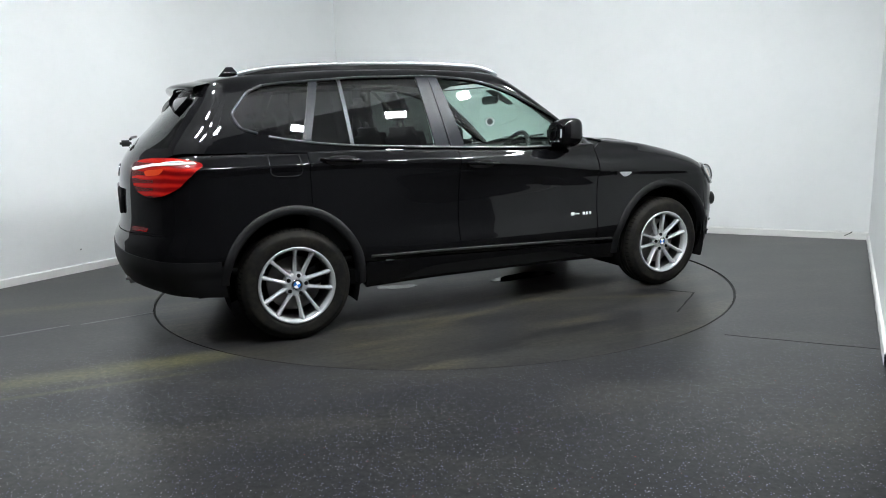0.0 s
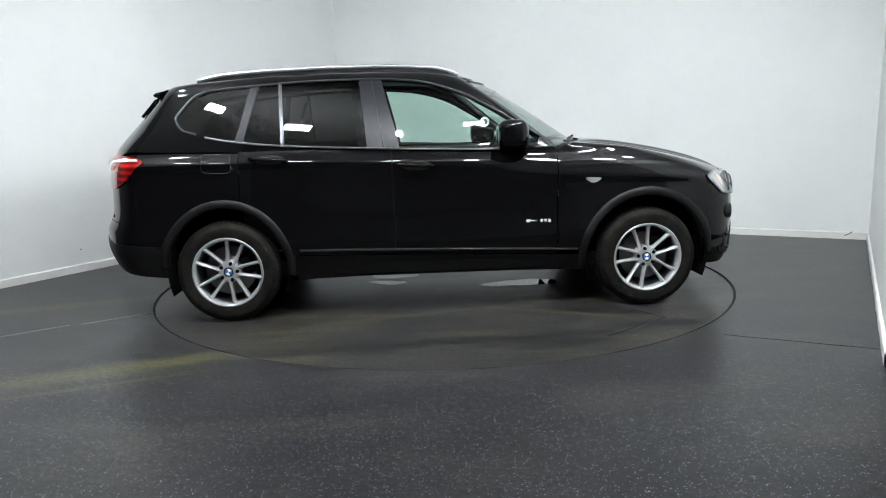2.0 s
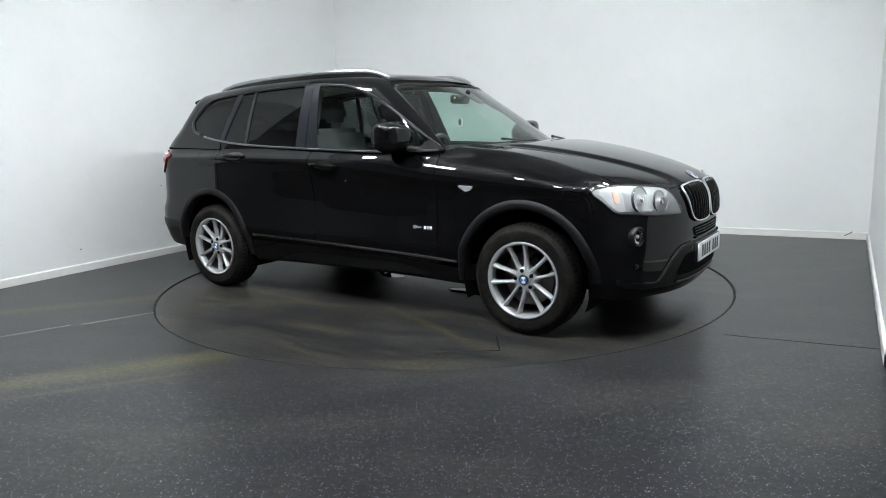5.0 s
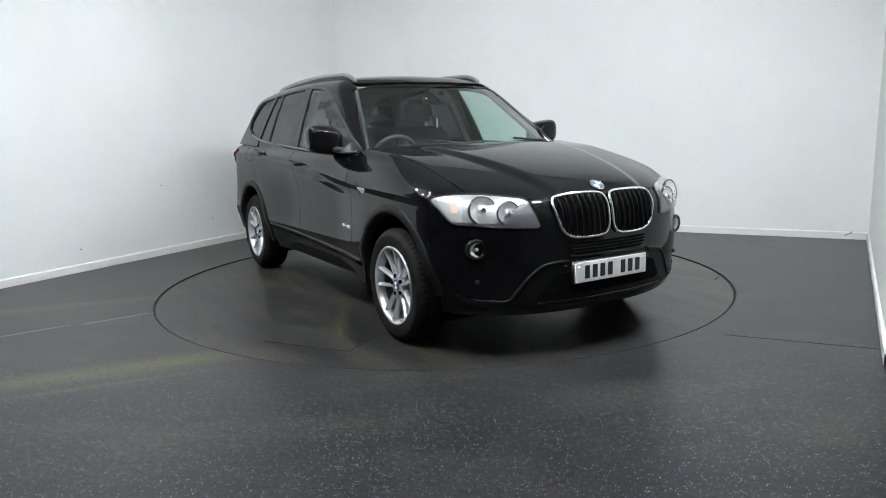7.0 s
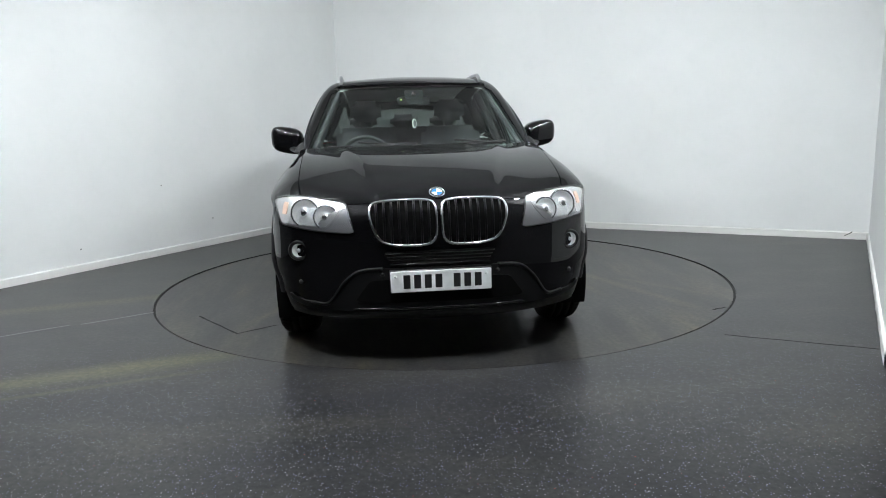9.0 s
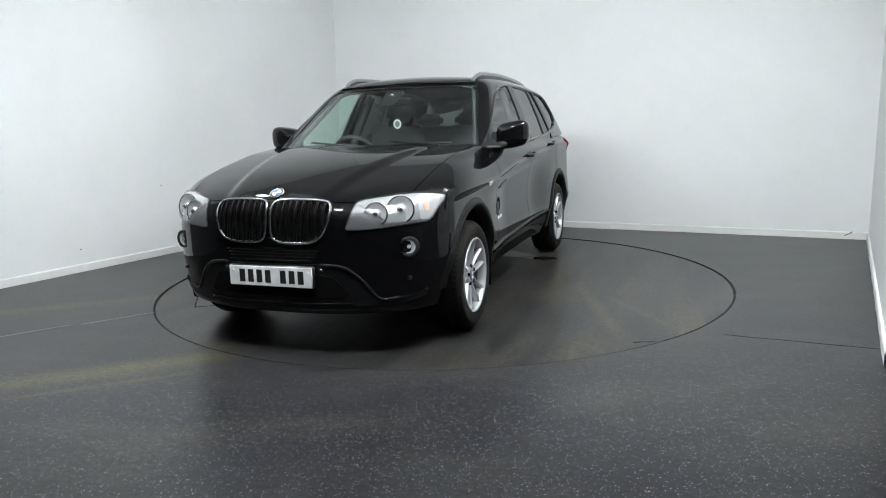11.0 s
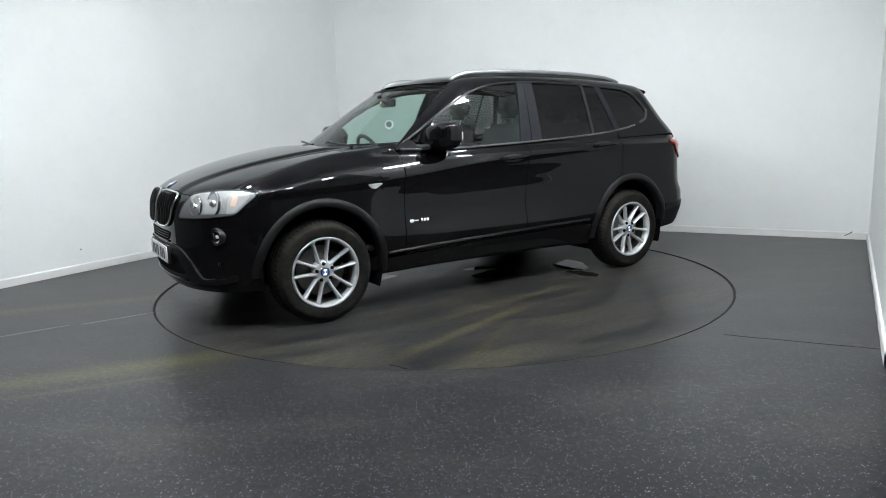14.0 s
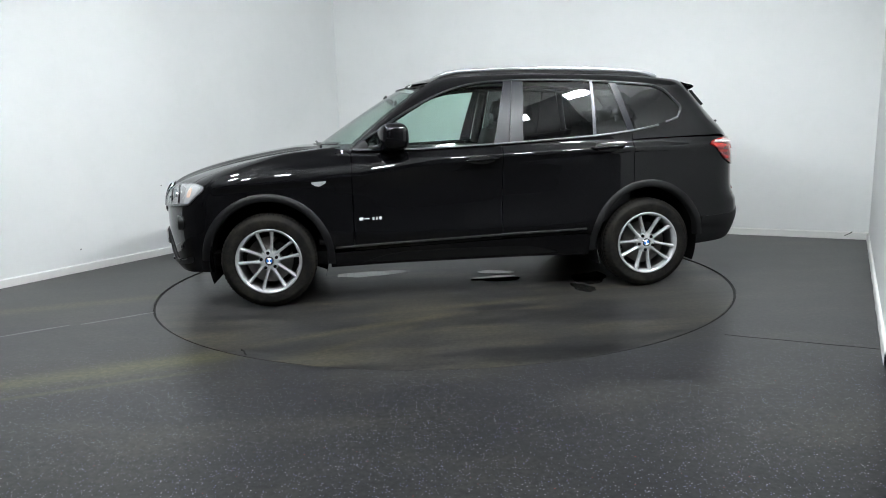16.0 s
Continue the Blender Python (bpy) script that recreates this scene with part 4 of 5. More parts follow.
def windows(s):
    def pane(name, pts, mat, label, nb=60, off=-0.006):
        L2 = polyline(pts, nb, r=0.12)
        L = side_pt(L2[:, 0], L2[:, 1], s)
        f = cabin
        fan_mesh(name, L if s < 0 else L[::-1], L.mean(0), mat, CAR, f, off, 8, 0.0, label).visible_shadow = False
        return L2
    b = lambda x: float(BELT_LOW(x)) - 0.004
    tp = lambda x: float(DLO_TOP(x)) + 0.004
    fr = [(-0.245, b(-.245)), (-0.355, tp(-.355))] + [(x, tp(x)) for x in (-.2, -.05, .1, .25, .4, .55)] + [(0.745, 1.122), (0.72, b(.72)), (0.3, b(.3))]
    pane("front_door_window", fr[::-1], M_GLASS, "clear greenish front door glass", 90)
    rr = [(-1.0, b(-1)), (-1.02, tp(-1.02))] + [(x, tp(x)) for x in (-.85, -.65)] + [(-0.505, tp(-.505)), (-0.458, b(-.458)), (-.7, b(-.7))]
    pane("rear_door_window", rr[::-1], M_TINT, "dark tinted rear door glass", 80)
    r2 = [(-1.262, b(-1.262)), (-1.155, tp(-1.155)), (-1.03, tp(-1.03)), (-1.008, b(-1.008))]
    pane("rear_door_vent_window", r2[::-1], M_TINT, "dark tinted fixed rear door glass", 60)
    qw = [(-1.31, b(-1.31)), (-1.215, tp(-1.215)), (-1.49, tp(-1.49)), (-1.583, 1.47), (-1.69, 1.345), (-1.65, 1.268), (-1.56, 1.238)]
    pane("quarter_window", qw, M_TINT, "dark tinted rear quarter glass", 80)

    # gloss door pillars
    def strip(name, pb, pt_, wb, wt, mat, off, label="", zb=None, zt=None):
        v = np.linspace(0, 1, 20)[None]
        u = np.linspace(0, 1, 6)[:, None]
        x0 = pb + (pt_ - pb) * v
        wd = wb + (wt - wb) * v
        x = x0 + wd * (u - 0.5)
        z = (BELT_LOW(x) - 0.01) * (1 - v) + (DLO_TOP(x) + 0.012) * v
        p = side_on(cabin, x, z)
        p = p + normal(cabin, p) * off
        grid_mesh(name, p, mat, CAR, label, 0.012, mirror=s < 0)
    strip("door_pillar", -0.405, -0.462, 0.098, 0.084, M_PILLAR, 0.003, "gloss grey-black pillar cover")
    strip("door_pillar", -0.295, -0.388, 0.104, 0.062, M_PILLAR, 0.003, "gloss grey-black pillar cover")
    strip("pillar_trim", -1.285, -1.187, 0.045, 0.055, M_PILLAR, 0.003, "dark satin pillar trim")
    strip("window_divider", -1.004, -1.025, 0.022, 0.020, M_TRIM, 0.004, "satin grey window divider")
    # satin trim round the whole window line
    xs = np.linspace(-1.50, 0.77, 90)
    up = np.stack([xs, DLO_TOP(xs) + 0.010], 1)
    back = polyline([(-1.50, 1.512), (-1.588, 1.474), (-1.697, 1.345), (-1.655, 1.264), (-1.56, 1.235)], 40, False, 0.22)
    lo = np.stack([xs[::-1], BELT_LOW(xs[::-1]) - 0.006], 1)
    lo = lo[lo[:, 0] > -1.55]
    tube("window_trim", side_pt(up[:, 0], up[:, 1], s, 0.002), 0.008, M_TRIM, CAR, "dark satin window trim", sides=6)
    tube("window_trim", side_pt(back[:, 0], back[:, 1], s, 0.002), 0.009, M_TRIM, CAR, "dark satin window trim", sides=6)
    tube("window_trim", side_pt(lo[:, 0], lo[:, 1], s, 0.003), 0.0075, M_WAIST, CAR, "satin aluminium waist trim", sides=6)
    # mirror foot triangle
    L2 = np.array([(0.66, 1.108), (0.80, 1.102), (0.685, 1.165)])
    L2 = polyline(L2, 24, r=0.15)
    L = side_pt(L2[:, 0], L2[:, 1], s)
    fan_mesh("mirror_base", L if s < 0 else L[::-1], L.mean(0), M_BLACKPLAS, CAR, cabin, 0.004, 3, 0.01, "black mirror mounting triangle")


both(windows)


def windscreen():
    z = np.linspace(0, 1, 30)[:, None]
    t = np.linspace(-1, 1, 41)[None]
    yw = 0.772 + (0.600 - 0.772) * z
    zz = 1.105 + (1.548 - 1.105) * z + 0 * t
    y = yw * t
    p = cast(cabin, np.stack([np.full(y.shape, -0.6), y, zz], -1), np.array([1.0, 0, 0]))
    ws = grid_mesh("windscreen", settle(cabin, p, -0.004), M_SCREEN, CAR, "clear greenish laminated windscreen", 0)
    ws.visible_shadow = False
    # black printed edge and sensor patch
    top = cast(cabin, np.stack([np.full(31, -0.6), np.linspace(-.59, .59, 31), np.full(31, 1.546)], -1), np.array([1.0, 0, 0]))
    tube("screen_seal", top, 0.009, M_BLACKPLAS, ws, "black windscreen seal", sides=6, flat=0.5)
    sp = [(-0.075, 1.535), (0.075, 1.535), (0.055, 1.42), (-0.055, 1.42)]
    L2 = polyline(sp, 24, r=0.2)
    L = cast(cabin, np.stack([np.full(24, -0.6), L2[:, 0], L2[:, 1]], -1), np.array([1.0, 0, 0]))
    fan_mesh("sensor_patch", L, L.mean(0), M_BLACKPLAS, ws, cabin, -0.012, 3, 0.006, "black sensor cover behind the glass")
    # backlight
    yw = crv([1.11, 1.20, 1.30, 1.42, 1.515], [0.785, 0.74, 0.686, 0.632, 0.582])(1.16 + (1.525 - 1.16) * z)
    zz = 1.16 + (1.525 - 1.16) * z + 0 * t
    p = cast(cabin, np.stack([np.full(y.shape, -0.6), yw * t, zz], -1), np.array([-1.0, 0, 0]))
    bl = grid_mesh("tailgate_window", settle(cabin, p, -0.003)[::-1], M_BACK, CAR, "dark tinted tailgate glass", 0)
    bl.visible_shadow = False
    # painted frame under the glass
    zz = np.linspace(1.112, 1.166, 6)[:, None] + 0 * t
    p = cast(cabin, np.stack([np.full(zz.shape, -0.6), 0.785 * t + 0 * zz, zz], -1), np.array([-1.0, 0, 0]))
    grid_mesh("tailgate_sill", p[::-1], M_PAINT, CAR, "", 0)
    wp = settle(cabin, cast(cabin, np.stack([np.full(12, -0.6), np.linspace(0.02, 0.42, 12), np.linspace(1.20, 1.215, 12)], -1), np.array([-1.0, 0, 0])), 0.028)
    tube("rear_wiper", wp, 0.009, M_BLACKPLAS, CAR, "black rear wiper arm", sides=6)
    ybox("wiper_pivot", -2.285, -2.215, -0.035, 0.035, 1.175, 1.215, M_BLACKPLAS, CAR, 0.012, "black rear wiper pivot")


windscreen()


def spoiler():
    t = np.linspace(-1, 1, 41)
    y = 0.625 * t
    P = []
    edge = 0.10 * np.abs(t) ** 2.6
    for dx, z in ((-1.84, 1.570), (-1.90, 1.562), (-1.955, 1.55), (-1.975, 1.538), (-1.97, 1.527), (-1.94, 1.515), (-1.86, 1.505)):
        P.append(np.stack([dx + edge * (1 if dx < -1.87 else 0.6), y, z - 0.034 * np.abs(t) ** 2], -1))
    P = np.stack(P, 0)
    return grid_mesh("roof_spoiler", P, M_PAINT, CAR, "gloss black roof spoiler", 0)


spoiler()
bm = bmesh.new()
bmesh.ops.create_cone(bm, cap_ends=True, segments=16, radius1=0.06, radius2=0.014, depth=0.082)
bmesh.ops.transform(bm, matrix=Matrix.Translation((-1.57, 0, 1.636)) @ Matrix.Shear("XZ", 4, (-0.6, 0)) @ Matrix.Diagonal((1.5, 0.45, 1, 1)), verts=bm.verts)
from_bm("aerial_fin", bm, M_PAINT, CAR, "black shark-fin aerial", True)


def rails(s):
    t = np.linspace(0, 1, 60)
    x = 0.17 - 1.77 * t
    base = cast(cabin, np.stack([x, np.full(60, 0.56 - 0.02 * (2 * t - 1) ** 2), np.full(60, 1.2)], -1), np.array([0, 0, 1.0]))
    rise = 0.027 * np.clip(np.minimum(t, 1 - t) / 0.10, 0, 1) ** 0.6
    p = base + np.stack([0 * t, 0 * t, rise + 0.004], -1)
    p = p * np.array([1, s, 1])
    rl = tube("roof_rail", p, 0.0135, M_SATIN, CAR, "satin aluminium roof rail", sides=10, flat=1.1)
    v = np.linspace(0, 1, 4)[None, :, None]
    lo = base * np.array([1, s, 1])
    P = lo[:, None] + (p - lo)[:, None] * v
    bmv = np.concatenate([P + np.array([0, .007, 0]), (P - np.array([0, .007, 0]))[:, ::-1]], 1)
    grid_mesh("rail_foot", bmv, M_BLACKPLAS, rl, "black rail foot", 0)


both(rails)


def mirrors(s):
    """Door mirror: a rounded shell on a foot."""
    root = new("door_mirror")
    root.parent = CAR
    tagged(root, "gloss black door mirror")
    bm = bmesh.new()
    bmesh.ops.create_cube(bm, size=1.0)
    bmesh.ops.subdivide_edges(bm, edges=bm.edges[:], cuts=7, use_grid_fill=True)
    for v in bm.verts:
        c = v.co * 2
        p = 3.3
        n = (abs(c.x) ** p + abs(c.y) ** p + abs(c.z) ** p) ** (1 / p)
        q = c / n
        q.x *= 0.105 * (1 - 0.22 * q.y * (1 if q.x > 0 else 0.2))
        q.y *= 0.116
        q.z *= 0.096 * (1 - 0.14 * q.y)
        q.x += -0.02 * q.y
        q.z += 0.018 * q.y / 0.112
        v.co = Vector((q.x + 0.49, s * (q.y + 0.938), q.z + 1.178))
    if s < 0:
        bmesh.ops.reverse_faces(bm, faces=bm.faces)
    from_bm("housing", bm, M_PAINT, root, "", True)
    tube("foot", [(0.68, s * 0.83, 1.105), (0.63, s * 0.86, 1.108), (0.57, s * 0.90, 1.118), (0.52, s * 0.95, 1.13)], [0.03, 0.028, 0.028, 0.03], M_BLACKPLAS, root, "black mirror foot", flat=0.7, sides=10)
    bm = bmesh.new()
    bmesh.ops.create_cube(bm, size=1.0, matrix=Matrix.Translation((0.392, s * 0.94, 1.18)) @ Matrix.Diagonal((0.008, 0.165, 0.11, 1)))
    bmesh.ops.bevel(bm, geom=[e for e in bm.edges if abs((e.verts[0].co - e.verts[1].co).x) > 0.004], offset=0.028, segments=4, affect="EDGES")
    from_bm("mirror_glass", bm, M_CHROME, root, "mirror glass")


both(mirrors)


# -- lamps, grilles and front trim --
def nose_ray(y, z):
    y, z = np.asarray(y, float), np.asarray(z, float)
    return cast(body_low, np.stack([np.full(y.shape, 1.3), y, z], -1), np.array([1.0, 0, 0]))


def fan_ray(al, z, s):
    a = np.radians(np.asarray(al, float))
    return cast(body_low, np.stack([np.full(a.shape, NOSE_O), 0 * a, np.asarray(z, float)], -1), np.stack([np.cos(a), s * np.sin(a), 0 * a], -1))


def roundel(name, centre, nrm, r, parent, label):
    """A round badge: dark ring, and white and blue quarters as plain shapes."""
    c, n = Vector(centre), Vector(nrm).normalized()
    side = n.orthogonal().normalized() if abs(n.z) > 0.95 else Vector((0, 0, 1)).cross(n).normalized()
    up = n.cross(side)

    def at(rad, ang, h):
        return c + side * (rad * math.cos(ang)) + up * (rad * math.sin(ang)) + n * h
    k = 32
    prof = [(1.0, -0.3), (1.0, 0.02), (0.95, 0.10), (0.66, 0.12), (0.64, 0.10)]
    V = [at(r * a, 2 * math.pi * i / k, r * h) for a, h in prof for i in range(k)]
    F = [[q * k + i, q * k + (i + 1) % k, (q + 1) * k + (i + 1) % k, (q + 1) * k + i] for q in range(len(prof) - 1) for i in range(k)]
    ring = mesh_object(name, V, F, M_BLACKPLAS, parent, label)
    V = [at(r * a, 2 * math.pi * i / k, r * h) for a, h in ((1.02, 0.0), (1.02, 0.13), (0.93, 0.13), (0.93, 0.05)) for i in range(k)]
    F = [[q * k + i, q * k + (i + 1) % k, (q + 1) * k + (i + 1) % k, (q + 1) * k + i] for q in range(3) for i in range(k)]
    mesh_object("badge_rim", V, F, M_CHROME, ring, "thin chrome rim")
    for q in range(4):
        m = 9
        V = [at(0, 0, r * 0.13)] + [at(r * 0.65, q * math.pi / 2 + math.pi / 2 * i / (m - 1), r * 0.12) for i in range(m)]
        F = [[0, i + 1, i + 2] for i in range(m - 1)]
        mesh_object("badge_quarter", V, F, M_BLUE if q % 2 else M_WHITE, ring, "blue quarter" if q % 2 else "white quarter")
    return ring


def headlamp(s):
    root = new("headlamp")
    root.parent = CAR
    tagged(root, "clear twin-bowl headlamp")
    pts = [(20.0, .715), (21.6, .79), (23.4, .866), (29, .880), (36, .892), (42, .893), (46.2, .881), (47.2, .862), (44.5, .815), (41.5, .748), (36, .738), (29, .724)]
    L2 = polyline(pts, 96, r=0.3)
    L = fan_ray(L2[:, 0], L2[:, 1], s)
    Lo = L if s < 0 else L[::-1]
    Lo = Lo[::-1]
    fan_mesh("housing", Lo, L.mean(0), M_HOUSE, root, body_low, 0.003, 8, 0.004, "bright lamp housing")
    w2 = polyline([(20.3, .718), (22.0, .80), (23.6, .862), (24.6, .80), (27, .742), (36, .752), (41.3, .754), (36, .742), (29, .727)], 48, r=0.12)
    Wd = fan_ray(w2[:, 0], w2[:, 1], s)
    fan_mesh("lamp_wedge", Wd if s < 0 else Wd[::-1], Wd.mean(0), M_LAMPGREY, root, body_low, 0.008, 4, 0.004, "grey lower lamp trim")
    ln = fan_mesh("lens", Lo, L.mean(0), M_LENS, root, body_low, 0.016, 8, 0.010, "clear lamp lens")
    ln.visible_shadow = False
    tube("lamp_seal", settle(body_low, Lo, 0.004), 0.004, M_BLACKPLAS, root, "black lamp seal", closed=True, sides=6)

    def bowl(al, z, r, name="reflector_bowl", mat=M_BOWL):
        c = fan_ray([al], [z], s)
        n = normal(body_low, c)[0]
        n = Vector((n[0] + 0.5, n[1] * 0.6, n[2] * 0.4)).normalized()
        c = Vector(c[0]) + n * 0.004
        side = Vector((0, 0, 1)).cross(n).normalized()
        up = n.cross(side)
        k = 28
        prof = [(1.05, -0.15), (1.05, 0.06), (1.0, 0.08), (0.9, 0.02), (0.62, -0.05), (0.34, -0.08), (0.30, 0.12), (0.18, 0.2), (0.0, 0.2)]
        V = [c + side * (r * a * math.cos(2 * math.pi * i / k)) + up * (r * a * math.sin(2 * math.pi * i / k)) + n * (r * h) for a, h in prof for i in range(k)]
        F = [[q * k + i, q * k + (i + 1) % k, (q + 1) * k + (i + 1) % k, (q + 1) * k + i] for q in range(len(prof) - 1) for i in range(k)]
        b = mesh_object(name, V, F, mat, root, "bright round reflector bowl")
        V = [c + side * (r * a * math.cos(2 * math.pi * i / k)) + up * (r * a * math.sin(2 * math.pi * i / k)) + n * (r * h) for a, h in ((1.16, -0.1), (1.15, 0.09), (1.06, 0.11), (1.03, 0.06)) for i in range(k)]
        F = [[q * k + i, q * k + (i + 1) % k, (q + 1) * k + (i + 1) % k, (q + 1) * k + i] for q in range(3) for i in range(k)]
        mesh_object("bowl_bezel", V, F, M_BEZEL, b, "dark bezel round the bowl")
        k2 = 20
        V = [c + side * (r * a * math.cos(2 * math.pi * i / k2)) + up * (r * a * math.sin(2 * math.pi * i / k2)) + n * (r * h) for a, h in ((.24, .2), (.24, .34), (.12, .38), (0.001, .38)) for i in range(k2)]
        F = [[q * k2 + i, q * k2 + (i + 1) % k2, (q + 1) * k2 + (i + 1) % k2, (q + 1) * k2 + i] for q in range(3) for i in range(k2)]
        mesh_object("bulb_shield", V, F, M_CHROME, b, "chrome bulb shield")
    bowl(28.0, 0.797, 0.056)
    bowl(34.2, 0.815, 0.066)
    # outer reflector with the amber indicator
    q2 = polyline([(38.6, .755), (39.0, .878), (43.5, .883), (45.6, .865), (41.3, .76)], 40, r=0.2)
    Q = fan_ray(q2[:, 0], q2[:, 1], s)
    Q = Q[::-1] if s < 0 else Q
    fan_mesh("side_reflector", Q, Q.mean(0), M_BOWL, root, body_low, 0.008, 4, 0.006, "bright side reflector")
    q2 = polyline([(39.9, .80), (40.2, .86), (41.8, .862), (41.5, .80)], 24, r=0.2)
    Q = fan_ray(q2[:, 0], q2[:, 1], s)
    Q = Q[::-1] if s < 0 else Q
    fan_mesh("indicator", Q, Q.mean(0), M_AMBER, root, body_low, 0.0125, 3, 0.006, "pale amber indicator reflector")


both(headlamp)


def kidney(s):
    root = new("kidney_grille")
    root.parent = CAR
    tagged(root, "chrome-framed grille with black slats")
    pts = [(.354, .81), (.338, .852), (.28, .868), (.15, .872), (.055, .868), (.02, .845), (.014, .77), (.022, .69), (.06, .658), (.15, .651), (.245, .658), (.305, .685), (.338, .745)]
    L2 = spline(pts, 96)
    L = nose_ray(L2[:, 0] * s, L2[:, 1])
    Lo = L[::-1] if s < 0 else L
    fan_mesh("backing", Lo, L.mean(0), M_LINER, root, body_low, 0.003, 6, 0.003, "black grille backing")
    tube("frame", settle(body_low, L, 0.010), 0.0085, M_CHROME, root, "chrome grille frame", closed=True, sides=10, up=(1, 0, 0))
    for k in range(8):
        y = 0.052 + 0.038 * k
        inside = [z for z in np.linspace(.655, .875, 60) if _inside(y, z, L2)]
        if len(inside) < 8:
            continue
        z = np.linspace(inside[0] + 0.006, inside[-1] - 0.006, 14)
        p = nose_ray(np.full(14, y * s), z)
        tube("slat", settle(body_low, p, 0.012), 0.0055, M_SLAT, root, sides=6, flat=2.0, up=(1, 0, 0.0))


def _inside(x, y, poly):
    c = False
    n = len(poly)
    for i in range(n):
        (x1, y1), (x2, y2) = poly[i], poly[(i + 1) % n]
        if (y1 > y) != (y2 > y) and x < (x2 - x1) * (y - y1) / (y2 - y1) + x1:
            c = not c
    return c


both(kidney)


def front_trim():
    def panel(name, pts, mat, off, label, n=80, r=0.2, parent=BUMPER, skirt=0.012):
        L2 = polyline(pts, n, r=r)
        L = nose_ray(L2[:, 0], L2[:, 1])
        return fan_mesh(name, L, L.mean(0), mat, parent, body_low, off, 8, skirt, label)
    panel("lower_grille", [(-.30, .622), (-.255, .558), (.255, .558), (.30, .622)], M_LINER, 0.003, "black intake slot", 60)
    for z in (.575, .592, .609):
        w = 0.255 + (z - .558) * 0.6
        tube("intake_bar", settle(body_low, nose_ray(np.linspace(-w, w, 21), np.full(21, z)), 0.002), 0.003, M_SLAT, BUMPER, sides=6)
    tube("intake_lip", settle(body_low, nose_ray(np.linspace(-.26, .26, 25), np.full(25, .553)), 0.004), 0.006, M_PAINT, BUMPER, sides=6)
    panel("centre_trim", [(-.30, .535), (.30, .535), (.44, .515), (.54, .42), (.60, .325), (.52, .30), (-.52, .30), (-.60, .325), (-.54, .42), (-.44, .515)], M_PLASTIC, 0.006, "grained black plastic centre trim", 120, 0.25)
    panel("air_intake", [(-.36, .475), (.36, .475), (.45, .35), (-.45, .35)], M_LINER, 0.010, "black lower air intake", 80, 0.12)
    for s in (-1, 1):
        rib = [(.30 * s, .533), (.42 * s, .518), (.50 * s, .455), (.555 * s, .375), (.60 * s, .335), (.68 * s, .342)]
        q = spline(rib, 40, False)
        p = cast(body_low, np.stack([np.full(len(q), 1.3), q[:, 0], q[:, 1]], -1), np.array([1.0, 0, 0]))
        tube("trim_rib", settle(body_low, p, 0.006), 0.009, M_PLASTIC, BUMPER, "raised black plastic rib", sides=8)
        pts = [(20, .30), (33, .305), (40, .335), (41, .375), (36, .345), (27, .335)]
        L2 = polyline(pts, 60, r=0.2)
        L = fan_ray(L2[:, 0], L2[:, 1], s)
        L = L if s > 0 else L[::-1]
        fan_mesh("corner_trim", L, L.mean(0), M_PLASTIC, BUMPER, body_low, 0.006, 4, 0.01, "black plastic corner trim")
        # fog lamp
        c = cast(body_low, np.array([1.3, 0.739 * s, 0.617]), np.array([1.0, 0, 0]))
        n = Vector((1, 0.28 * s, 0.0)).normalized()
        c = Vector(c)
        side = Vector((0, 0, 1)).cross(n).normalized()
        up = n.cross(side)
        k = 28

        def lathe(nm, prof, mat, par, label):
            V = [c + side * (a * math.cos(2 * math.pi * i / k)) + up * (a * math.sin(2 * math.pi * i / k)) + n * h for a, h in prof for i in range(k)]
            F = [[q * k + i, q * k + (i + 1) % k, (q + 1) * k + (i + 1) % k, (q + 1) * k + i] for q in range(len(prof) - 1) for i in range(k)]
            return mesh_object(nm, V, F, mat, par, label)
        fg = lathe("fog_lamp", [(.056, -.04), (.054, .010), (.048, .015), (.040, .008), (.035, .002)], M_BLACKPLAS, CAR, "round fog lamp in a black bezel")
        lathe("reflector", [(.036, .006), (.028, -.002), (.012, -.006), (.010, .006), (0.0005, .008)], M_CLEAR, fg, "bright fog lamp reflector")
        lathe("lens", [(.046, .008), (.03, .013), (0.0005, .015)], M_LENS, fg, "clear fog lamp lens").visible_shadow = False
        # parking sensors
        for y, z in ((.735, .445), (.30, .50)):
            pc = Vector(cast(body_low, np.array([1.3, y * s, z]), np.array([1.0, 0, 0])))
            bm = bmesh.new()
            bmesh.ops.create_cone(bm, cap_ends=True, segments=14, radius1=0.013, radius2=0.011, depth=0.012, matrix=Matrix.Translation(pc + Vector((0.004, 0, 0))) @ pose(0, 0, 0, 0, 90, 0))
            from_bm("parking_sensor", bm, M_BLACKPLAS, BUMPER, "small round parking sensor", True)
    # skid line
    p = cast(body_low, np.stack([np.full(31, 1.3), np.linspace(-.45, .45, 31), np.full(31, .315)], -1), np.array([1.0, 0, 0]))
    tube("lower_lip", settle(body_low, p, 0.008), 0.008, M_PAINT, BUMPER, "gloss black lower lip", sides=8)
    # number plate, its characters as plain bars
    pl = ybox("number_plate", 2.240, 2.250, -0.262, 0.262, 0.409, 0.519, M_PLATE, CAR, 0.003, "white front number plate")
    ybox("plate_holder", 2.21, 2.241, -0.266, 0.266, 0.404, 0.524, M_BLACKPLAS, pl, 0.003, "black plate holder")
    y = -0.196
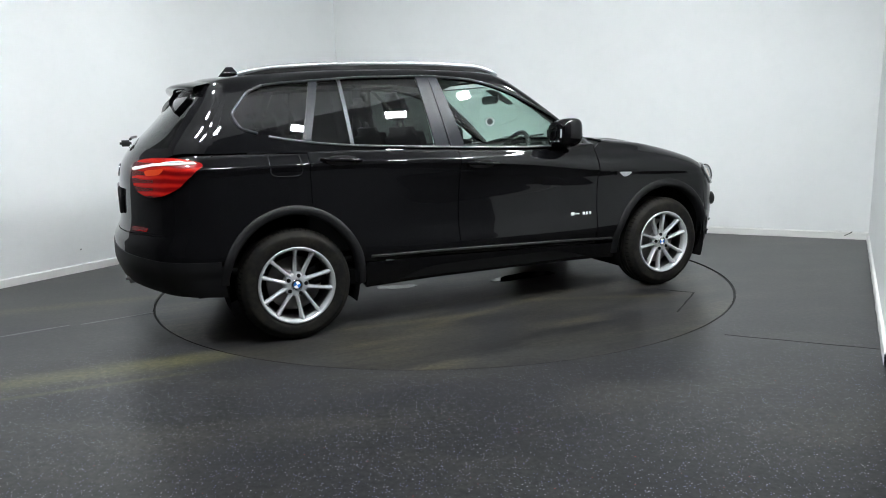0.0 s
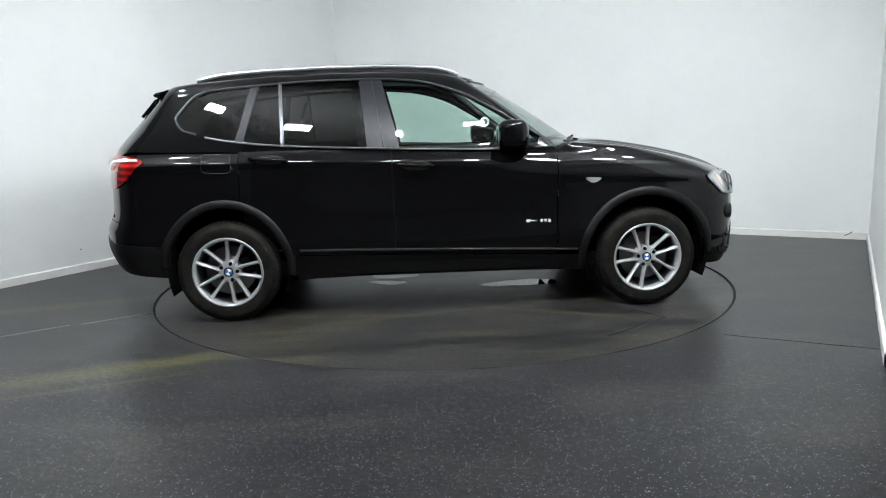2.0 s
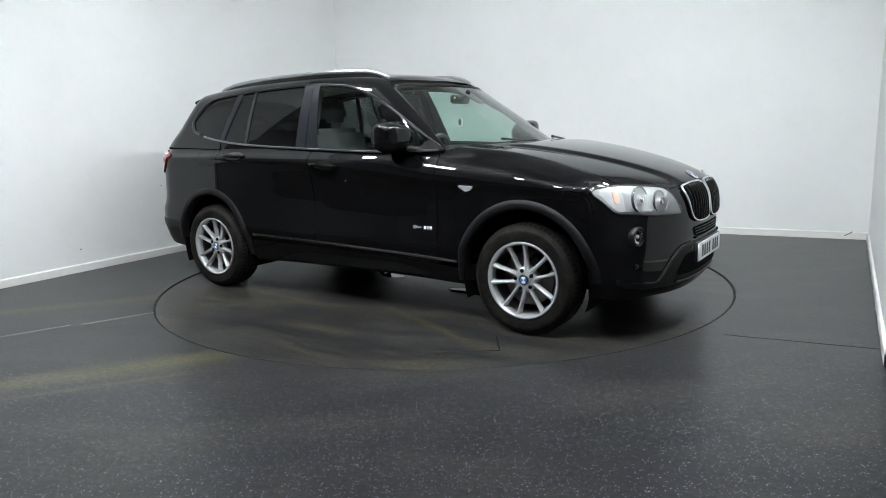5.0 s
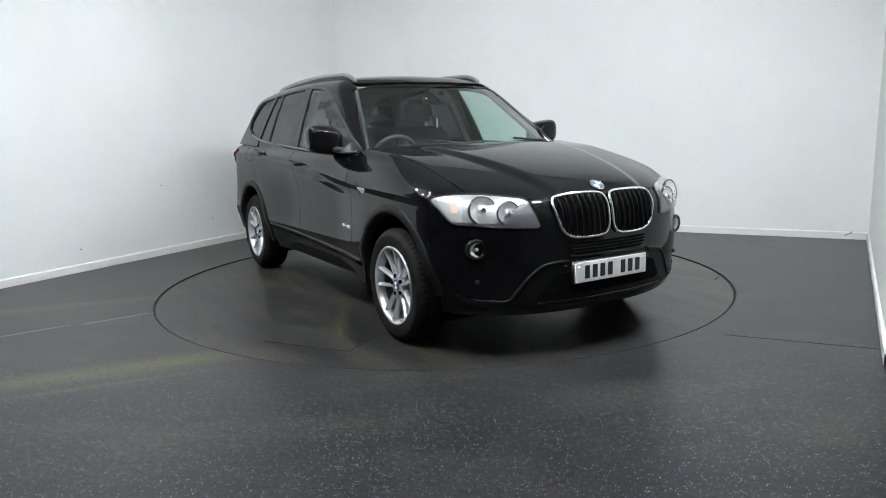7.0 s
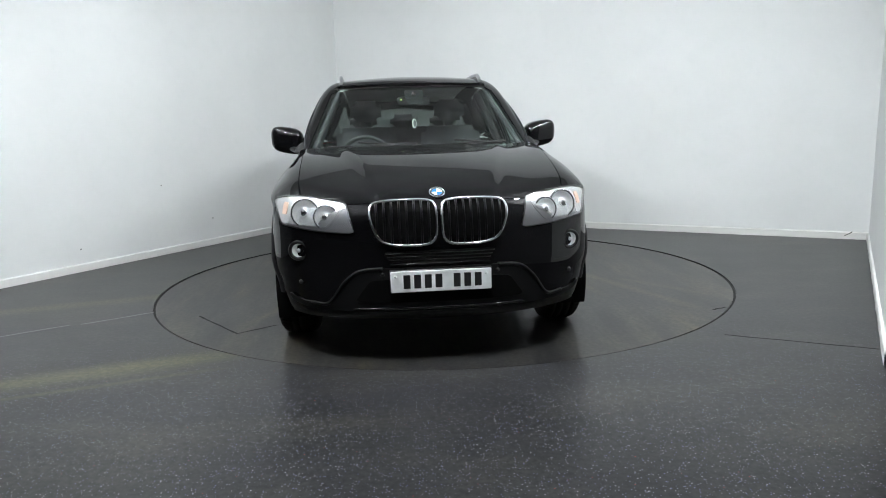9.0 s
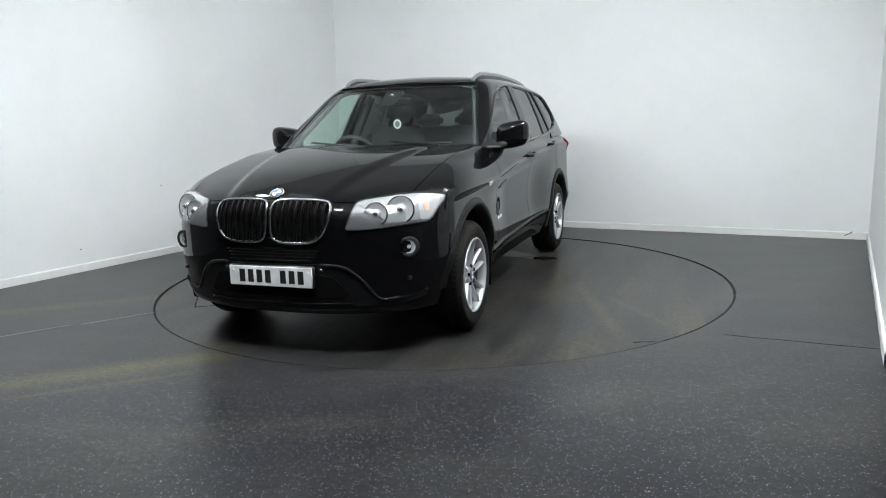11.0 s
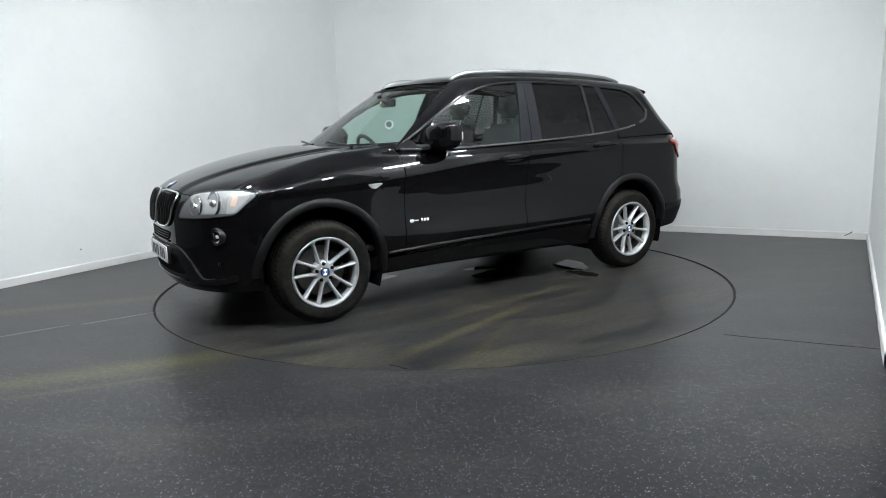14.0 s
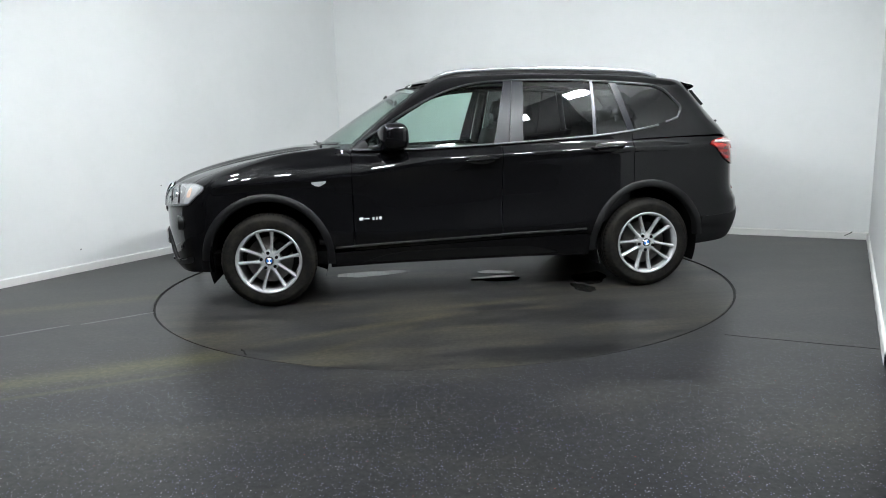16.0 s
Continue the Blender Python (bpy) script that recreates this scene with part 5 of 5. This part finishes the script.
    for k in range(7):
        if k == 4:
            y += 0.040
        ybox("plate_bar", 2.2495, 2.2515, y, y + 0.036, 0.428, 0.500, M_BAR, pl, 0.001, "plain black bar")
        y += 0.055
    for yy in (-0.235, 0.235):
        bm = bmesh.new()
        bmesh.ops.create_uvsphere(bm, u_segments=10, v_segments=6, radius=0.008, matrix=Matrix.Translation((2.250, yy, 0.493)))
        from_bm("plate_screw", bm, M_PLATE, pl, "white screw cap", True)


front_trim()
ec = cast(body_low, np.array([2.125, 0.0, 0.6]), np.array([0, 0, 1.0]))
roundel("bonnet_badge", ec, normal(body_low, ec[None])[0], 0.041, CAR, "round blue and white badge")
gc = cast(body_low, np.array([-1.3, 0.0, 1.03]), np.array([-1.0, 0, 0]))
roundel("tailgate_badge", gc, normal(body_low, gc[None])[0], 0.041, CAR, "round blue and white badge")
for dy, w in ((0.0, .03), (.036, .03)):
    q = cast(body_low, np.array([-1.3, -0.50 - dy, 1.055]), np.array([-1.0, 0, 0]))
    ybox("model_bar", q[0] - .004, q[0] + .004, -0.50 - dy - w / 2, -0.50 - dy + w / 2, 1.04, 1.07, M_CHROME, CAR, 0.002, "small chrome badge bar")


def tail_lamp(s):
    root = new("tail_lamp")
    root.parent = CAR
    tagged(root, "large red wrap-round tail lamp with a white band")
    # direction from the tail's fan centre, degrees from straight back, and height
    def ray(al, z, off):
        a = np.radians(180 - np.asarray(al, float))
        p = cast(lambda x, y, zz: np.where(zz < BELT_Z, body_low(x, y, zz), cabin(x, y, zz)), np.stack([np.full(a.shape, TAIL_O), 0 * a, np.asarray(z, float)], -1), np.stack([np.cos(a), s * np.sin(a), 0 * a], -1))
        return p
    pts = [(28, 1.08), (32, 1.10), (40, 1.112), (47, 1.108), (53.5, 1.084), (55.5, 1.064), (52.5, 1.02), (49, .945), (44, .905), (38, .895), (32, .925), (28.5, .99)]
    L2 = polyline(pts, 90, r=0.3)
    L = ray(L2[:, 0], L2[:, 1], 0)
    L = L[::-1] if s > 0 else L
    fan_mesh("lens", L, L.mean(0), M_RED, root, body_low, 0.012, 8, 0.016, "glossy red lamp lens")
    q2 = polyline([(28.6, 1.058), (40, 1.082), (52.5, 1.079), (53.5, 1.072), (40, 1.069), (29, 1.044)], 60, r=0.1)
    Q = ray(q2[:, 0], q2[:, 1], 0)
    Q = Q if s > 0 else Q[::-1]
    Q = Q[::-1]
    fan_mesh("white_band", Q, Q.mean(0), M_WHITE, root, body_low, 0.0145, 3, 0.006, "pale white band across the lamp")
    q2 = polyline([(36, 1.045), (45, 1.055), (43, 1.022), (37, 1.015)], 40, r=0.3)
    Q = ray(q2[:, 0], q2[:, 1], 0)
    Q = Q[::-1] if s > 0 else Q
    fan_mesh("indicator", Q, Q.mean(0), material("amber_lens", (0.55, 0.05, 0.012), 0.1), root, body_low, 0.0135, 3, 0.006, "orange-red inner reflector")


both(tail_lamp)


def wipers():
    for s, y0, y1 in ((-1, -0.62, -0.02), (1, 0.02, 0.60)):
        t = np.linspace(0, 1, 24)
        y = y0 + (y1 - y0) * t
        z = 1.117 + 0.012 * t
        p = cast(cabin, np.stack([np.full(24, -0.6), y, z], -1), np.array([1.0, 0, 0]))
        w = tube("wiper", settle(cabin, p, 0.012), 0.007, M_BLACKPLAS, CAR, "black windscreen wiper", sides=6)
        a = np.array([1.04 - 0.2 * (abs(y1 * 0.5) / .79) ** 2, y1 - 0.04, 1.115])
        arm = np.array([a + (settle(cabin, p[8:9], 0.03)[0] - a) * k for k in np.linspace(0, 1, 10)])
        tube("arm", arm + np.array([0, 0, .012]), 0.008, M_BLACKPLAS, w, "black wiper arm", sides=6)


wipers()


# -- wheels --
def lathe_y(name, prof, mat, parent, label="", n=64, smooth=True):
    V = [(r * math.cos(2 * math.pi * i / n), y, r * math.sin(2 * math.pi * i / n)) for r, y in prof for i in range(n)]
    F = [[q * n + i, (q + 1) * n + i, (q + 1) * n + (i + 1) % n, q * n + (i + 1) % n] for q in range(len(prof) - 1) for i in range(n)]
    return mesh_object(name, V, F, mat, parent, label, smooth)


def wheel():
    """A wheel whose outer face looks along +y."""
    root = new("wheel")
    tagged(root, "silver ten-spoke alloy wheel with a black tyre")
    R, w = TYRE_R, 0.112
    prof = [(.228, -w), (.24, -w - .004), (.29, -w - .002), (.318, -w + .012), (.331, -w + .03), (R, -w + .05)]
    for g in (-0.045, 0.0, 0.045):
        prof += [(R, g - .006), (R - .008, g - .004), (R - .008, g + .004), (R, g + .006)]
    prof += [(R, w - .05), (.331, w - .03), (.318, w - .012), (.303, w - .003), (.30, w + .001), (.285, w), (.262, w + .001), (.25, w - .002), (.240, w - .004), (.232, w - .012)]
    ty = lathe_y("tyre", prof, M_TYRE, root, "black road tyre", 96)
    # cross grooves on the shoulders
    V, F = [], []
    for i in range(64):
        a = 2 * math.pi * i / 64
        for sy in (-1, 1):
            b = len(V)
            for da, rr, yy in ((-.012, R + .0005, .07), (.012, R + .0005, .07), (.012, .327, .093), (-.012, .327, .093)):
                V.append(((rr + .0008) * math.cos(a + da + sy * .0), sy * yy, (rr + .0008) * math.sin(a + da)))
            F.append([b, b + 1, b + 2, b + 3])
    tagged(mesh_object("tread_cuts", V, F, M_LINER, ty, "dark tread cuts", False), kind="stuff")
    rim = lathe_y("rim", [(.232, w - .008), (.2335, w - .002), (.229, w + .002), (.221, w - .001), (.214, w - .010), (.208, w - .03), (.207, .06)], M_ALLOY, root, "silver alloy rim", 72)
    lathe_y("barrel", [(.207, .06), (.204, -.09), (.2, -.1), (.0, -.1)], M_BARREL, rim, "dark inner barrel", 48)
    lathe_y("brake_disc", [(.165, .0), (.165, .012), (.16, .014), (.095, .014), (.09, .03), (.0, .03)], M_DISC, root, "steel brake disc", 48)
    ybox("caliper", -0.17, -0.07, -0.02, 0.05, -0.07, 0.07, M_LINER, root, 0.02, "dark brake caliper")
    # spokes: five pairs
    hub = lathe_y("hub", [(.078, .03), (.078, .062), (.070, .078), (.052, .084), (.036, .084), (.0, .084)], M_ALLOY, root, "silver hub", 40)
    for k in range(5):
        for sd in (-1, 1):
            a0 = 2 * math.pi * k / 5 + math.pi / 2 + 0.0
            V, F = [], []
            nseg = 12
            for i in range(nseg + 1):
                t = i / nseg
                a = a0 + sd * math.atan2(0.011 + (0.082 - 0.011) * t, 0.050 + (0.207 - 0.050) * t)
                r = math.hypot(0.011 + (0.082 - 0.011) * t, 0.050 + (0.207 - 0.050) * t)
                hw = 0.0135 - 0.0035 * math.sin(t * math.pi) + 0.003 * max(0, t - .85) / .15
                yo = 0.082 + (w - 0.006 - 0.082) * t ** 1.4
                c, s_ = math.cos(a), math.sin(a)
                for lat, dy in ((-1.0, -.036), (-1.0, -.010), (-.25, .0), (.25, .0), (1.0, -.010), (1.0, -.036)):
                    V.append((r * c - lat * hw * s_, yo + dy, r * s_ + lat * hw * c))
            for i in range(nseg):
                for j in range(5):
                    b = i * 6 + j
                    F.append([b, b + 6, b + 7, b + 1])
            mesh_object("spoke", V, F, M_ALLOY, root, "silver spoke")
    for k in range(5):
        a = 2 * math.pi * k / 5 + math.pi / 2 + math.pi / 5
        bm = bmesh.new()
        bmesh.ops.create_cone(bm, cap_ends=True, segments=14, radius1=0.0125, radius2=0.0115, depth=0.02, matrix=Matrix.Translation((.056 * math.cos(a), .080, .056 * math.sin(a))) @ pose(0, 0, 0, -90, 0, 0))
        from_bm("wheel_bolt", bm, M_LINER, root, "dark wheel bolt recess", True)
    roundel("hub_cap", (0, .086, 0), (0, 1, 0), 0.033, root, "round blue and white hub cap")
    return root


def place_wheels():
    first = wheel()
    first.parent = CAR
    first.matrix_basis = pose(WB, 0.806, HUB_Z, 0, 42, 0)
    for x, s, tw in ((-WB, 1, 66), (WB, -1, 48.5), (-WB, -1, 21)):
        m = pose(x, 0.806 * s, HUB_Z, 0, 0, 180 if s < 0 else 0) @ pose(0, 0, 0, 0, tw, 0)
        c = copy_thing(first, m)
        c.parent = CAR


place_wheels()


# -- the inside --
def seat(x, y, w, rear=False):
    root = new("seat")
    root.parent = CAR
    tagged(root, "dark cloth car seat with head restraint" if not rear else "dark cloth rear bench with head restraints")
    ybox("cushion", x - .25, x + .27, y - w / 2, y + w / 2, 0.60, 0.80, M_FABRIC, root, 0.06)
    lean = Matrix.Translation((x - .22, y, 0.74)) @ pose(0, 0, 0, 0, -17, 0) @ Matrix.Translation((-(x - .22), -y, -0.74))
    ybox("backrest", x - .31, x - .17, y - w / 2, y + w / 2, 0.72, 1.28, M_FABRIC, root, 0.055, "", lean)
    heads = [y] if not rear else [y - .40, y, y + .40]
    for h in heads:
        hz = 1.33 if not rear else 1.27
        ybox("head_restraint", x - .29, x - .18, h - .135, h + .135, hz, hz + (.19 if not rear else .14), M_FABRIC, root, 0.045, "dark head restraint", lean)
        for dy in (-.05, .05):
            ybox("post", x - .243, x - .229, h + dy - .006, h + dy + .006, 1.24, hz + .03, M_CHROME, root, 0.003, "steel head restraint post", lean)


seat(-0.10, -0.37, 0.52)
seat(-0.10, 0.37, 0.52)
seat(-0.98, 0.0, 1.30, True)


def inside():
    ybox("cabin_floor", -1.75, 1.05, -0.80, 0.80, 0.42, 0.46, M_CARPET, CAR, 0.0, "dark carpet")
    ybox("load_cover", -2.02, -1.35, -0.66, 0.66, 1.02, 1.05, M_CARPET, CAR, 0.01, "dark load cover")
    for s in (-1, 1):
        ybox("door_card", -1.30, 0.78, min(s * .795, s * .83), max(s * .795, s * .83), 0.5, 1.085, M_DASH, CAR, 0.012, "dark inner door trim")
    # headlining under the roof
    x = np.linspace(-1.85, 0.22, 30)[:, None]
    t = np.linspace(-1, 1, 21)[None]
    y = 0.555 * t + 0 * x
    p = cast(cabin, np.stack([x + 0 * t, y, np.full(y.shape, 1.2)], -1), np.array([0, 0, 1.0])) - np.array([0, 0, 0.035])
    grid_mesh("headlining", p, M_LINING, CAR, "grey headlining", 0)
    # inner trims of the pillars
    for s in (-1, 1):
        w = np.linspace(0, 1, 20)
        a = np.stack([0.76 + (0.22 - 0.76) * w, s * (0.735 + (0.56 - 0.735) * w), 1.10 + (1.525 - 1.10) * w], 1)
        tube("pillar_lining", a, 0.016, M_FABRIC, CAR, "dark inner pillar trim", sides=8)
        a = np.stack([-0.38 - .05 * w, s * (0.79 + (0.60 - 0.79) * w), 1.10 + (1.53 - 1.10) * w], 1)
        tube("pillar_lining", a, 0.03, M_FABRIC, CAR, "dark inner pillar trim", sides=8)
    # dashboard with a rounded crown
    t = np.linspace(-1, 1, 41)[None]
    prof = np.array([(0.98, 1.085), (0.86, 1.09), (0.70, 1.075), (0.60, 1.04), (0.565, 0.98), (0.58, 0.86), (0.64, 0.70), (0.66, 0.48)])
    P = np.stack([np.stack([px - .05 * np.abs(t[0]) ** 2 + 0.0 * t[0], 0.76 * t[0], pz + 0.03 * np.exp(-((t[0] + .48) / .2) ** 2) * (pz > 1.0)], -1) for px, pz in prof], 0)
    db = grid_mesh("dashboard", P, M_DASH, CAR, "dark dashboard", 0)
    ybox("instrument_binnacle", 0.56, 0.66, -.52, -.22, 1.02, 1.115, M_DASH, db, 0.03, "dark instrument cowl")
    ybox("display", 0.60, 0.63, -.12, .14, 1.02, 1.105, M_BLACKPLAS, db, 0.012, "dark dashboard display")
    ybox("console", -0.3, 0.62, -0.10, 0.10, 0.46, 0.80, M_DASH, CAR, 0.04, "dark centre console")
    # steering wheel on the right side of the car
    sw = new("steering_wheel")
    sw.parent = CAR
    tagged(sw, "dark leather steering wheel")
    m = pose(0.40, -0.37, 1.02, 0, -64, 0)
    a = np.linspace(0, 2 * math.pi, 49)[:-1]
    ring = [m @ Vector((.185 * math.cos(q), .185 * math.sin(q), 0)) for q in a]
    tube("rim", [tuple(v) for v in ring], 0.016, M_STEER, sw, "dark leather rim", closed=True, sides=10, up=(0.3, 0.1, 1))
    bm = box_bm(-.06, .06, -.075, .075, -.03, .02, .025, 3)
    bmesh.ops.transform(bm, matrix=m, verts=bm.verts)
    from_bm("boss", bm, M_BLACKPLAS, sw, "", True)
    for q in (0.15, math.pi - .15, -math.pi / 2):
        pts = [tuple(m @ Vector((r * math.sin(q), r * math.cos(q), -.005))) for r in (.04, .10, .18)]
        tube("spoke", pts, 0.014, M_BLACKPLAS, sw, "", sides=8)
    # inner mirror with a hanging tag
    im = ybox("inner_mirror", 0.405, 0.43, -0.125, 0.125, 1.41, 1.475, M_BLACKPLAS, CAR, 0.012, "black inner mirror", Matrix.Translation((0, 0.0, 0)))
    tube("stalk", [(0.43, 0.0, 1.445), (0.47, 0.0, 1.47), (0.50, 0.0, 1.50)], 0.018, M_BLACKPLAS, im, "black mirror stalk")
    bm = bmesh.new()
    bmesh.ops.create_uvsphere(bm, u_segments=10, v_segments=6, radius=0.006, matrix=Matrix.Translation((0.432, -0.095, 1.452)))
    from_bm("indicator_light", bm, M_LED, im, "tiny yellow-green light", True)
    tube("cord", [(0.415, 0.0, 1.41), (0.415, 0.0, 1.37), (0.415, 0.0, 1.315)], 0.0015, M_WHITE, im, "thin pale cord", sides=5)
    bm = bmesh.new()
    bmesh.ops.create_cone(bm, cap_ends=True, segments=28, radius1=0.036, radius2=0.036, depth=0.006, matrix=Matrix.Translation((0.415, 0, 1.275)) @ pose(0, 0, 0, 0, 90, 62))
    from_bm("hanging_tag", bm, M_WHITE, im, "round pale air freshener tag", False)
    bm = bmesh.new()
    bmesh.ops.create_cone(bm, cap_ends=True, segments=24, radius1=0.024, radius2=0.024, depth=0.008, matrix=Matrix.Translation((0.415, 0, 1.275)) @ pose(0, 0, 0, 0, 90, 62))
    from_bm("tag_print", bm, M_LAMPGREY, im, "grey printed disc on the tag", False)


inside()


# ---- what moves ----
def motions():
    table_rows, car_rows = [], []
    for t, a in TURN:
        m = pose(0, 0, 0, 0, 0, a)
        table_rows.append((t, m))
        car_rows.append((t, m @ pose(CAR_OFF[0], CAR_OFF[1], TABLE_Z)))
    walk(TABLE, table_rows)
    walk(CAR, car_rows)


motions()
